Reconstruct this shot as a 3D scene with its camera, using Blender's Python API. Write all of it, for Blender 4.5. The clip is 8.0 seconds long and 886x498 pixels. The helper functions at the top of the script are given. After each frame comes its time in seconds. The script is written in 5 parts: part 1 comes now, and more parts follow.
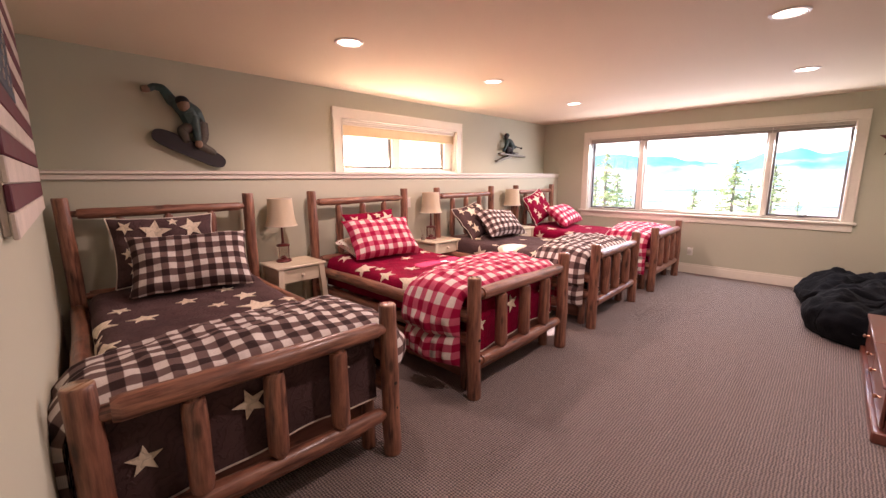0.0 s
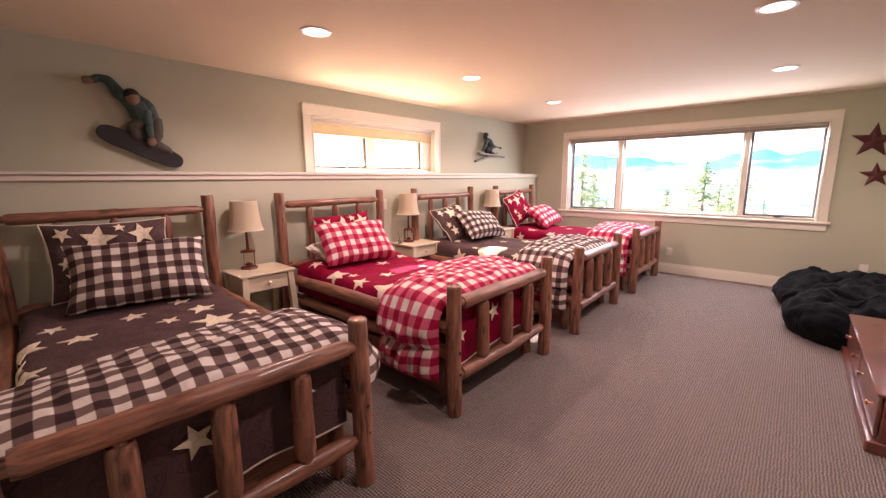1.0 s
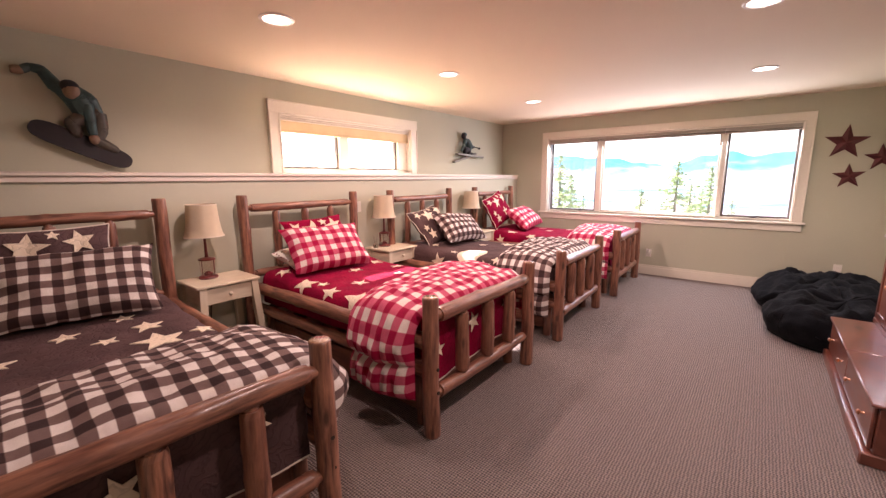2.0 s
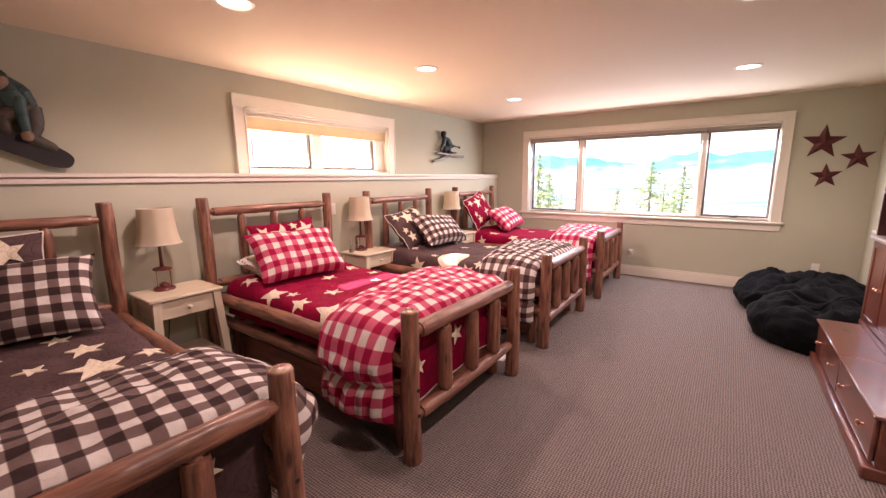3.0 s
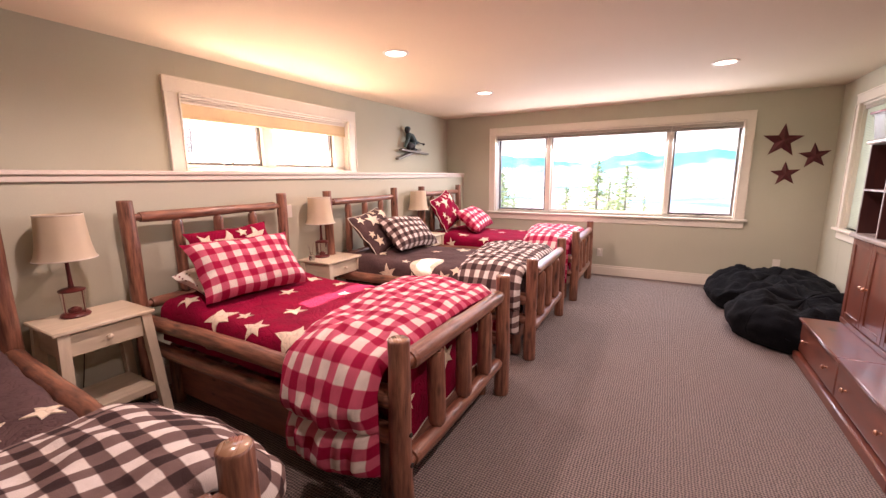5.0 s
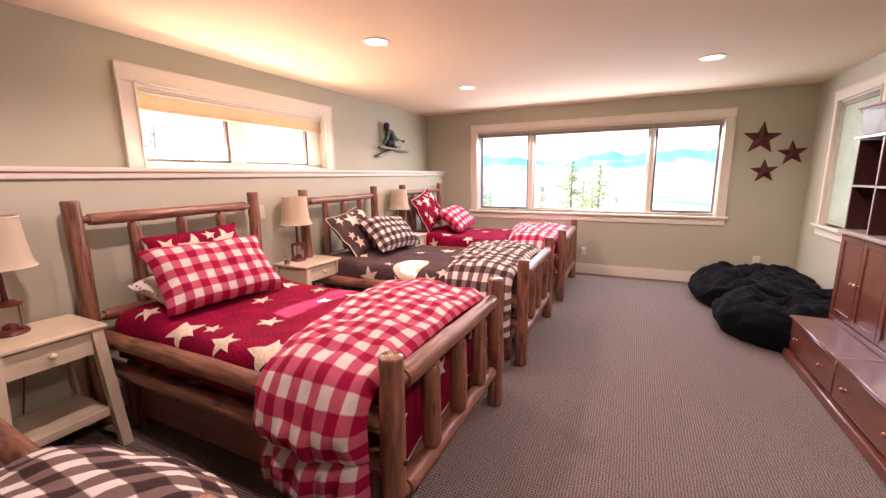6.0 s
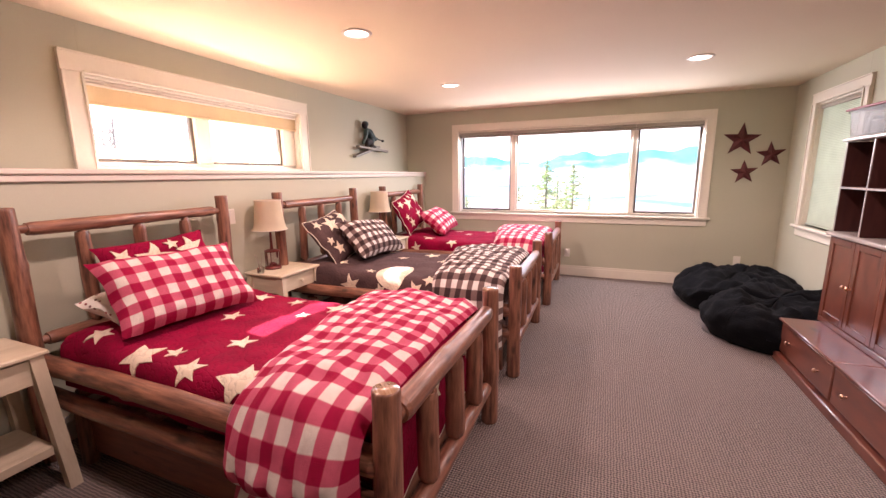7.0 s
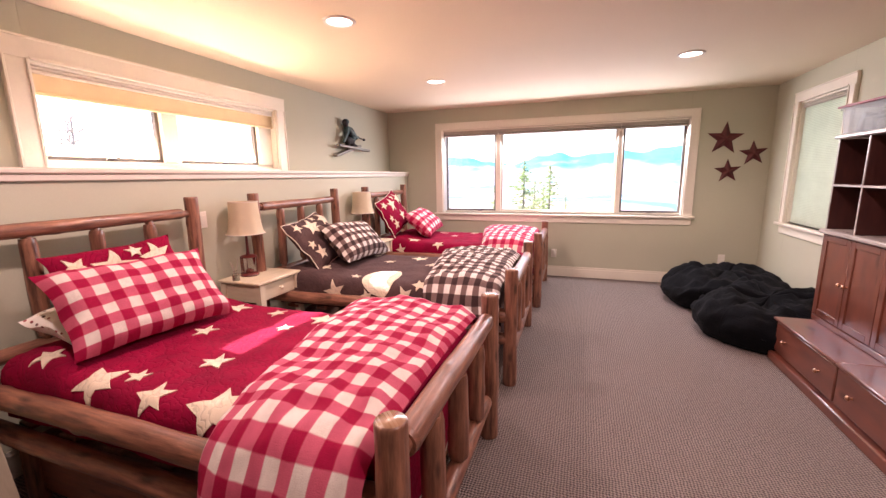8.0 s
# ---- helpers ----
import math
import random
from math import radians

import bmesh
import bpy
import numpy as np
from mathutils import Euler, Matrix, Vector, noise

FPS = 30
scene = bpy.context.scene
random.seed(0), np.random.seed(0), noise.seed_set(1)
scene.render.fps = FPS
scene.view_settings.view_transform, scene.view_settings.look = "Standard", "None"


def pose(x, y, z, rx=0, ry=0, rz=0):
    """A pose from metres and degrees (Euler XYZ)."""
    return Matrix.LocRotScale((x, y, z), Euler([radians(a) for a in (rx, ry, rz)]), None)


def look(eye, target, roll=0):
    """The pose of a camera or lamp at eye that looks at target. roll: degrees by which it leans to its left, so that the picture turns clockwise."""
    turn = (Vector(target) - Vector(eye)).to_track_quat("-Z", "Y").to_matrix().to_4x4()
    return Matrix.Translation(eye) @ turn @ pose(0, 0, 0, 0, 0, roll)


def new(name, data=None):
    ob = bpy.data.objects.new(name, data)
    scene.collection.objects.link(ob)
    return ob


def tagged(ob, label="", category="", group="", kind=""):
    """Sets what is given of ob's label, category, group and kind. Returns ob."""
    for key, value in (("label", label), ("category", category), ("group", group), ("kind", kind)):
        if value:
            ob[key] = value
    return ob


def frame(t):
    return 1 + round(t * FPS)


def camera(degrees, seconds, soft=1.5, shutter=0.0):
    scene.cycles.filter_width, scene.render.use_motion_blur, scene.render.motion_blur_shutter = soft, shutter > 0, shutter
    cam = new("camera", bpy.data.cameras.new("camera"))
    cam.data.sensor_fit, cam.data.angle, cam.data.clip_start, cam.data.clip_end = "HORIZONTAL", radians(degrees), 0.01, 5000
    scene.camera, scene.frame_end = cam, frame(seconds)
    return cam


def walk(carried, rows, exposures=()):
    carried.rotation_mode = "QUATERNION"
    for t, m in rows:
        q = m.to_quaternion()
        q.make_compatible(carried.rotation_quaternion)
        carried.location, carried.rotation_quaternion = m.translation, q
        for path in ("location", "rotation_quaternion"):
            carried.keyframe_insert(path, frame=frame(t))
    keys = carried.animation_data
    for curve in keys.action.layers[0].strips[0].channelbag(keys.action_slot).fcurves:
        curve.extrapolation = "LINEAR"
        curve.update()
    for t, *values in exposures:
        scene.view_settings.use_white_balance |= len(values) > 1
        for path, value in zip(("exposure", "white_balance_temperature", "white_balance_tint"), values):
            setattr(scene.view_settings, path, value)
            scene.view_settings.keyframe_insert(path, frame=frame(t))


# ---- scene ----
cam = camera(96.0, 8.0, soft=1.4)
PATH = [
    (0, (4.087, 0.178, 1.463), (2.711, 1.587, 1.113), -0.3),
    (0.5, (4.025, 0.252, 1.47), (2.686, 1.696, 1.121), -0.3),
    (1, (3.967, 0.329, 1.464), (2.665, 1.806, 1.115), -0.4),
    (1.5, (3.911, 0.409, 1.463), (2.646, 1.919, 1.116), -0.4),
    (3, (3.735, 0.654, 1.481), (2.589, 2.256, 1.13), -0.5),
    (3.5, (3.649, 0.719, 1.476), (2.544, 2.346, 1.119), -0.5),
    (4, (3.563, 0.773, 1.473), (2.506, 2.433, 1.117), -0.5),
    (4.5, (3.472, 0.814, 1.478), (2.467, 2.506, 1.123), -0.5),
    (6, (3.24, 0.989, 1.455), (2.386, 2.761, 1.095), -0.7),
    (6.5, (3.161, 1.062, 1.464), (2.364, 2.861, 1.103), -0.7),
    (7, (3.09, 1.125, 1.471), (2.343, 2.944, 1.109), -0.7),
    (7.5, (3.021, 1.181, 1.474), (2.32, 3.019, 1.11), -0.8),
    (8, (2.945, 1.248, 1.457), (2.297, 3.106, 1.098), -0.9),
]
walk(cam, [(t, look(eye, target, roll)) for t, eye, target, roll in PATH], [(0.0, 2.05, 6850, 32), (8.0, 2.05, 6850, 32)])

# ---- world, sun, large lights ----
SUN_TO = Vector((-1.0, 0.14, 0.82)).normalized()
world = bpy.data.worlds.new("world")
scene.world = world
world.use_nodes = True
wn = world.node_tree
sky = wn.nodes.new("ShaderNodeTexSky")
sky.sky_type = "NISHITA"
sky.sun_disc = False
sky.sun_elevation = math.asin(SUN_TO.z)
sky.sun_rotation = math.atan2(SUN_TO.x, SUN_TO.y) % (2 * math.pi)
wn.nodes["Background"].inputs["Strength"].default_value = 0.15
wn.links.new(sky.outputs[0], wn.nodes["Background"].inputs["Color"])

sun_data = bpy.data.lights.new("sun", "SUN")
sun_data.energy, sun_data.angle, sun_data.color = 5.0, radians(0.6), (1.0, 0.96, 0.92)
sun = new("sun", sun_data)
sun.matrix_world = look((0, 0, 0), -SUN_TO)


def window_light(name, eye, target, w, h, watts, color):
    d = bpy.data.lights.new(name, "AREA")
    d.shape, d.size, d.size_y, d.energy, d.color = "RECTANGLE", w, h, watts, color
    ob = new(name, d)
    ob.matrix_world = look(eye, target)
    return ob


for wx, ww, watts in ((1.33, 0.70, 4.6), (2.575, 1.5, 10.0), (3.80, 0.66, 4.6)):
    window_light("sky_light_far_window", (wx, 7.2, 1.965), (wx, 5.9, 1.15), ww, 0.12, watts, (0.88, 0.97, 0.98))
# warm strip added low in the opening, standing in for sun bounced upwards
window_light("sky_light_high_window", (-0.2, 3.68, 1.645), (3.0, 3.68, 1.8), 1.75, 0.09, 8.5, (1.0, 0.74, 0.46))
window_light("sky_light_side_window", (5.20, 6.14, 1.53), (0, 6.0, 1.3), 0.78, 1.18, 1.5, (0.82, 1.0, 0.9))


# ---- materials ----
def nodes_of(name):
    m = bpy.data.materials.new(name)
    m.use_nodes = True
    nt = m.node_tree
    return m, nt, nt.nodes["Principled BSDF"]


def add(nt, kind, **values):
    n = nt.nodes.new(kind)
    for k, v in values.items():
        if k == "op":
            n.operation = v
        else:
            n.inputs[k].default_value = v
    return n


def math_node(nt, op, a, b=None, c=None):
    n = nt.nodes.new("ShaderNodeMath")
    n.operation = op
    for i, v in enumerate((a, b, c)):
        if v is None:
            continue
        if isinstance(v, (int, float)):
            n.inputs[i].default_value = v
        else:
            nt.links.new(v, n.inputs[i])
    return n.outputs[0]


def mix_color(nt, fac, a, b, mode="MIX"):
    n = nt.nodes.new("ShaderNodeMix")
    n.data_type = "RGBA"
    n.blend_type = mode
    for i, v in ((0, fac), (6, a), (7, b)):
        if isinstance(v, (int, float)):
            n.inputs[i].default_value = v
        elif isinstance(v, tuple):
            n.inputs[i].default_value = (*v, 1)
        else:
            nt.links.new(v, n.inputs[i])
    return n.outputs[2]


def ramp(nt, src, lo, hi):
    n = nt.nodes.new("ShaderNodeMapRange")
    nt.links.new(src, n.inputs[0])
    n.inputs[1].default_value, n.inputs[2].default_value = lo, hi
    return n.outputs[0]


def coords(nt, kind, scale=(1, 1, 1)):
    tc = nt.nodes.new("ShaderNodeTexCoord")
    mp = nt.nodes.new("ShaderNodeMapping")
    mp.inputs["Scale"].default_value = scale
    nt.links.new(tc.outputs[kind], mp.inputs[0])
    return mp.outputs[0]


def noise_tex(nt, vec, scale, detail=4, rough=0.55):
    n = add(nt, "ShaderNodeTexNoise", Scale=scale, Detail=detail, Roughness=rough)
    nt.links.new(vec, n.inputs["Vector"])
    return n.outputs[0]


def bump(nt, p, height, strength, dist):
    b = add(nt, "ShaderNodeBump", Strength=strength, Distance=dist)
    nt.links.new(height, b.inputs["Height"])
    nt.links.new(b.outputs[0], p.inputs["Normal"])


def surface(name, color, rough=0.6, vary=0.12, big=1.5, fine=60, relief=0.15, dist=0.002, metal=0.0, kind="Object", coat=0.0):
    """A plain material with broad stains and a fine grain."""
    m, nt, p = nodes_of(name)
    v = coords(nt, kind)
    a, b = noise_tex(nt, v, big, 5), noise_tex(nt, v, fine, 3)
    both = math_node(nt, "ADD", math_node(nt, "MULTIPLY", a, 0.65), math_node(nt, "MULTIPLY", b, 0.35))
    t = ramp(nt, both, 0.3, 0.7)
    lo = tuple(c * (1 - vary) for c in color)
    hi = tuple(min(1, c * (1 + vary)) for c in color)
    nt.links.new(mix_color(nt, t, lo, hi), p.inputs["Base Color"])
    nt.links.new(math_node(nt, "MULTIPLY_ADD", a, 0.2, rough - 0.1), p.inputs["Roughness"])
    p.inputs["Metallic"].default_value = metal
    p.inputs["Coat Weight"].default_value = coat
    bump(nt, p, b, relief, dist)
    return m


def wood(name, dark, mid, light, rough=0.45, stretch=9, knots=True, coat=0.0, scale=1.0, relief=0.4, gloss=0.2, knot_size=(17, 7.5)):
    """Wood with the grain along the second texture coordinate, in metres."""
    m, nt, p = nodes_of(name)
    tc = nt.nodes.new("ShaderNodeTexCoord")
    rnd = nt.nodes.new("ShaderNodeObjectInfo")
    shift = nt.nodes.new("ShaderNodeVectorMath")
    shift.operation = "ADD"
    comb = nt.nodes.new("ShaderNodeCombineXYZ")
    for i in range(3):
        nt.links.new(math_node(nt, "MULTIPLY", rnd.outputs["Random"], 7.0 + 5 * i), comb.inputs[i])
    nt.links.new(tc.outputs["UV"], shift.inputs[0])
    nt.links.new(comb.outputs[0], shift.inputs[1])
    mp = nt.nodes.new("ShaderNodeMapping")
    mp.inputs["Scale"].default_value = (stretch * 7 * scale, 5 * scale, 1)
    nt.links.new(shift.outputs[0], mp.inputs[0])
    g = noise_tex(nt, mp.outputs[0], 1.0, 6, 0.6)
    mp2 = nt.nodes.new("ShaderNodeMapping")
    mp2.inputs["Scale"].default_value = (6, 2.2, 1)
    nt.links.new(shift.outputs[0], mp2.inputs[0])
    b = noise_tex(nt, mp2.outputs[0], 1.0, 3)
    c = mix_color(nt, ramp(nt, g, 0.32, 0.68), dark, light)
    c = mix_color(nt, math_node(nt, "MULTIPLY", ramp(nt, b, 0.35, 0.65), 0.5), c, mid)
    if knots:
        vo = add(nt, "ShaderNodeTexVoronoi", Scale=1.0)
        mp3 = nt.nodes.new("ShaderNodeMapping")
        mp3.inputs["Scale"].default_value = (*knot_size, 1)
        nt.links.new(shift.outputs[0], mp3.inputs[0])
        nt.links.new(mp3.outputs[0], vo.inputs["Vector"])
        k = ramp(nt, vo.outputs["Distance"], 0.2, 0.08)
        c = mix_color(nt, math_node(nt, "MULTIPLY", k, 0.75), c, tuple(q * 0.45 for q in dark))
    nt.links.new(c, p.inputs["Base Color"])
    nt.links.new(math_node(nt, "MULTIPLY_ADD", g, 0.25, rough - 0.12), p.inputs["Roughness"])
    p.inputs["Coat Weight"].default_value = coat
    p.inputs["Coat Roughness"].default_value = gloss
    bump(nt, p, g, relief, 0.004)
    return m


def gingham(name, white, mid, dark, period):
    """Woven check: two crossed sets of bands, laid in the cloth's own coordinates (metres)."""
    m, nt, p = nodes_of(name)
    tc = nt.nodes.new("ShaderNodeTexCoord")
    wob = noise_tex(nt, tc.outputs["UV"], 9, 2)
    sep = nt.nodes.new("ShaderNodeSeparateXYZ")
    nt.links.new(tc.outputs["UV"], sep.inputs[0])
    bands = []
    for i in (0, 1):
        q = math_node(nt, "MULTIPLY_ADD", wob, 0.010, sep.outputs[i])
        s = math_node(nt, "SINE", math_node(nt, "MULTIPLY", q, 2 * math.pi / period))
        bands.append(ramp(nt, s, -0.12, 0.12))
    c1 = mix_color(nt, bands[0], white, mid)
    c2 = mix_color(nt, bands[0], mid, dark)
    c = mix_color(nt, bands[1], c1, c2)
    th = nt.nodes.new("ShaderNodeTexWave")
    th.inputs["Scale"].default_value = 180
    th.inputs["Distortion"].default_value = 1.5
    nt.links.new(tc.outputs["UV"], th.inputs["Vector"])
    c = mix_color(nt, 0.18, c, th.outputs[0], "MULTIPLY")
    n2 = noise_tex(nt, tc.outputs["UV"], 22, 4)
    c = mix_color(nt, math_node(nt, "MULTIPLY", ramp(nt, n2, 0.4, 0.75), 0.25), c, (0.5, 0.42, 0.4), "MULTIPLY")
    nt.links.new(c, p.inputs["Base Color"])
    p.inputs["Roughness"].default_value = 0.9
    p.inputs["Specular IOR Level"].default_value = 0.2
    h = math_node(nt, "ADD", math_node(nt, "MULTIPLY", n2, 2.5), noise_tex(nt, tc.outputs["UV"], 420, 2))
    bump(nt, p, h, 0.55, 0.006)
    return m


def quilted(name, color, vary=0.25):
    """Quilted cotton: soft wandering stitch lines and a brushed nap."""
    m, nt, p = nodes_of(name)
    tc = nt.nodes.new("ShaderNodeTexCoord")
    w = nt.nodes.new("ShaderNodeTexWave")
    w.wave_type = "BANDS"
    w.bands_direction = "DIAGONAL"
    for k, v in (("Scale", 11.0), ("Distortion", 16.0), ("Detail", 3.0), ("Detail Scale", 1.1)):
        w.inputs[k].default_value = v
    nt.links.new(tc.outputs["UV"], w.inputs["Vector"])
    n = noise_tex(nt, tc.outputs["UV"], 5, 5)
    f = noise_tex(nt, tc.outputs["UV"], 260, 2)
    c = mix_color(nt, ramp(nt, n, 0.3, 0.7), tuple(q * (1 - vary) for q in color), tuple(q * (1 + vary) for q in color))
    stitch = ramp(nt, w.outputs[1], 0.18, 0.0)
    c = mix_color(nt, math_node(nt, "MULTIPLY", stitch, 0.35), c, tuple(q * 0.5 for q in color))
    nt.links.new(c, p.inputs["Base Color"])
    p.inputs["Roughness"].default_value = 0.92
    p.inputs["Specular IOR Level"].default_value = 0.15
    h = math_node(nt, "ADD", ramp(nt, w.outputs[1], 0.0, 0.4), math_node(nt, "MULTIPLY", f, 0.35))
    bump(nt, p, h, 0.4, 0.005)
    return m


def dotted(name):
    m, nt, p = nodes_of(name)
    tc = nt.nodes.new("ShaderNodeTexCoord")
    vo = add(nt, "ShaderNodeTexVoronoi", Scale=34.0, Randomness=0.35)
    nt.links.new(tc.outputs["Object"], vo.inputs["Vector"])
    k = ramp(nt, vo.outputs["Distance"], 0.27, 0.2)
    col = mix_color(nt, ramp(nt, noise_tex(nt, tc.outputs["Object"], 18, 1), 0.45, 0.55), (0.32, 0.05, 0.06), (0.12, 0.07, 0.06))
    nt.links.new(mix_color(nt, k, (0.74, 0.7, 0.64), col), p.inputs["Base Color"])
    p.inputs["Roughness"].default_value = 0.9
    bump(nt, p, noise_tex(nt, tc.outputs["Object"], 30, 4), 0.4, 0.006)
    return m


def carpet_material():
    """Loop-pile carpet: rows of small loops with dark gaps, broad wear on top."""
    m, nt, p = nodes_of("loop_pile_carpet")
    v = coords(nt, "Object")
    sep = nt.nodes.new("ShaderNodeSeparateXYZ")
    nt.links.new(v, sep.inputs[0])
    w = noise_tex(nt, v, 26, 2)
    k = 2 * math.pi / 0.021
    ox = math_node(nt, "MULTIPLY_ADD", w, 0.017, sep.outputs[0])
    oy = math_node(nt, "MULTIPLY_ADD", w, -0.017, sep.outputs[1])
    a = math_node(nt, "SINE", math_node(nt, "MULTIPLY", math_node(nt, "ADD", ox, oy), k * 0.72))
    b = math_node(nt, "SINE", math_node(nt, "MULTIPLY", math_node(nt, "SUBTRACT", ox, oy), k * 0.72))
    loops = math_node(nt, "MULTIPLY", a, b)
    fine = noise_tex(nt, v, 190, 3)
    loops = math_node(nt, "MULTIPLY_ADD", math_node(nt, "SUBTRACT", fine, 0.5), 1.5, loops)
    broad = noise_tex(nt, v, 1.3, 5)
    mid = noise_tex(nt, v, 45, 3)
    c = mix_color(nt, ramp(nt, loops, -0.6, 0.5), (0.054, 0.044, 0.043), (0.385, 0.298, 0.272))
    c = mix_color(nt, math_node(nt, "MULTIPLY", ramp(nt, broad, 0.35, 0.7), 0.28), c, (0.25, 0.183, 0.16))
    c = mix_color(nt, math_node(nt, "MULTIPLY", ramp(nt, mid, 0.5, 0.75), 0.3), c, (0.15, 0.114, 0.102))
    nt.links.new(c, p.inputs["Base Color"])
    p.inputs["Roughness"].default_value = 0.95
    p.inputs["Sheen Weight"].default_value = 0.1
    bump(nt, p, loops, 0.9, 0.008)
    return m


def glass_material(name, rough=0.0, tint=(1, 1, 1)):
    m, nt, p = nodes_of(name)
    p.inputs["Base Color"].default_value = (*tint, 1)
    p.inputs["Roughness"].default_value = rough
    p.inputs["Transmission Weight"].default_value = 1.0
    p.inputs["IOR"].default_value = 1.45
    return m


def emitter(name, color, strength):
    m, nt, p = nodes_of(name)
    p.inputs["Base Color"].default_value = (0.8, 0.8, 0.8, 1)
    p.inputs["Emission Color"].default_value = (*color, 1)
    p.inputs["Emission Strength"].default_value = strength
    return m


def shade_cloth(name, color, through_light):
    """Thin cloth that lets part of the light behind it through."""
    m, nt, p = nodes_of(name)
    v = coords(nt, "Object")
    n = noise_tex(nt, v, 6, 4)
    c = mix_color(nt, ramp(nt, n, 0.3, 0.7), tuple(q * 0.9 for q in color), color)
    nt.links.new(c, p.inputs["Base Color"])
    p.inputs["Roughness"].default_value = 0.9
    tr = nt.nodes.new("ShaderNodeBsdfTranslucent")
    nt.links.new(c, tr.inputs["Color"])
    mx = nt.nodes.new("ShaderNodeMixShader")
    mx.inputs[0].default_value = through_light
    nt.links.new(p.outputs[0], mx.inputs[1])
    nt.links.new(tr.outputs[0], mx.inputs[2])
    nt.links.new(mx.outputs[0], nt.nodes["Material Output"].inputs["Surface"])
    bump(nt, p, noise_tex(nt, v, 240, 2), 0.2, 0.002)
    return m


def far_slopes():
    """Forest with haze painted in as blue, breaking up into pale dry slopes lower."""
    m, nt, p = nodes_of("haze_painted_forest")
    v = coords(nt, "Object")
    sep = nt.nodes.new("ShaderNodeSeparateXYZ")
    nt.links.new(v, sep.inputs[0])
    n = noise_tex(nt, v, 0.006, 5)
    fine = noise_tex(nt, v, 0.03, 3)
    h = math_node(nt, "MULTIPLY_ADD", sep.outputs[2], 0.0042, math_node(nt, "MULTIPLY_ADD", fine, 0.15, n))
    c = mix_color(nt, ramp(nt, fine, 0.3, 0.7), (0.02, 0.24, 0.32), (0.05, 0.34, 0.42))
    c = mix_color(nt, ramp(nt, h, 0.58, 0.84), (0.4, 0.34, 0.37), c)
    nt.links.new(c, p.inputs["Base Color"])
    p.inputs["Roughness"].default_value = 0.9
    bump(nt, p, fine, 0.3, 2.0)
    return m


def hillside():
    """Pale dry slopes with scattered stands of bluish forest."""
    m, nt, p = nodes_of("dry_hillside")
    v = coords(nt, "Object")
    a, f = noise_tex(nt, v, 0.02, 6), noise_tex(nt, v, 0.5, 4)
    c = mix_color(nt, ramp(nt, a, 0.3, 0.7), (0.36, 0.29, 0.27), (0.52, 0.44, 0.41))
    patches = noise_tex(nt, coords(nt, "Object", (0.006, 0.0022, 1)), 1.0, 6, 0.6)
    c = mix_color(nt, ramp(nt, patches, 0.47, 0.56), c, (0.06, 0.25, 0.33))
    nt.links.new(c, p.inputs["Base Color"])
    p.inputs["Roughness"].default_value = 0.95
    bump(nt, p, f, 0.3, 0.4)
    return m


MAT = {}
MAT["wall"] = surface("sage_wall_paint", (0.46, 0.455, 0.355), 0.75, 0.05, 0.9, 130, 0.12, 0.0015)
MAT["ceiling"] = surface("ceiling_paint", (0.76, 0.655, 0.50), 0.85, 0.03, 0.8, 90, 0.12, 0.002)
# assumed pale tone for the unseen closing walls, to bounce light back
MAT["entry"] = surface("pale_bounce_paint", (0.78, 0.76, 0.72), 0.8, 0.04, 0.9, 130, 0.1, 0.0015)
MAT["trim"] = surface("cream_trim_paint", (0.74, 0.69, 0.60), 0.4, 0.05, 2.0, 40, 0.06, 0.001)
MAT["rail_trim"] = surface("ledge_trim_paint", (0.66, 0.60, 0.53), 0.45, 0.05, 2.0, 40, 0.06, 0.001)
MAT["carpet"] = carpet_material()
MAT["log"] = wood("peeled_log", (0.042, 0.013, 0.009), (0.185, 0.066, 0.040), (0.39, 0.172, 0.104), 0.42, 7, True, 0.36, relief=0.7, gloss=0.22, knot_size=(12, 4.2))
MAT["log_end"] = wood("log_end_grain", (0.2, 0.09, 0.05), (0.36, 0.2, 0.12), (0.42, 0.26, 0.16), 0.26, 3, False, 1.0, relief=0.1, gloss=0.08)
MAT["board"] = wood("stained_board", (0.14, 0.055, 0.034), (0.25, 0.1, 0.062), (0.33, 0.14, 0.09), 0.5, 6)
MAT["cherry"] = wood("cherry_stain", (0.085, 0.024, 0.016), (0.140, 0.042, 0.027), (0.195, 0.062, 0.038), 0.34, 2.2, True, 0.5, scale=0.7, relief=0.04, gloss=0.14, knot_size=(6.5, 3.4))
# darker copy of the cherry, with the cubbies' inner shade in its colour
MAT["cherry_dark"] = wood("cherry_shaded_inside", (0.032, 0.007, 0.006), (0.048, 0.011, 0.009), (0.06, 0.015, 0.011), 0.5, 4, False)
# cherry edges with the window's sheen put into the colour as pale grey
MAT["edge"] = wood("window_sheen_edge", (0.24, 0.2, 0.18), (0.4, 0.36, 0.34), (0.5, 0.46, 0.44), 0.3, 4, False, 0.4)
MAT["cream_wood"] = wood("cream_painted_wood", (0.56, 0.47, 0.34), (0.66, 0.57, 0.43), (0.7, 0.61, 0.47), 0.42, 4, False, 0.1)
MAT["knob"] = surface("cream_knob", (0.68, 0.59, 0.46), 0.35, 0.05, 5, 60, 0.05, 0.001)
MAT["brass"] = surface("aged_copper", (0.55, 0.3, 0.2), 0.3, 0.15, 8, 80, 0.05, 0.001, 1.0)
MAT["dark_metal"] = surface("dark_bronze", (0.06, 0.05, 0.045), 0.4, 0.2, 8, 80, 0.05, 0.001, 0.8)
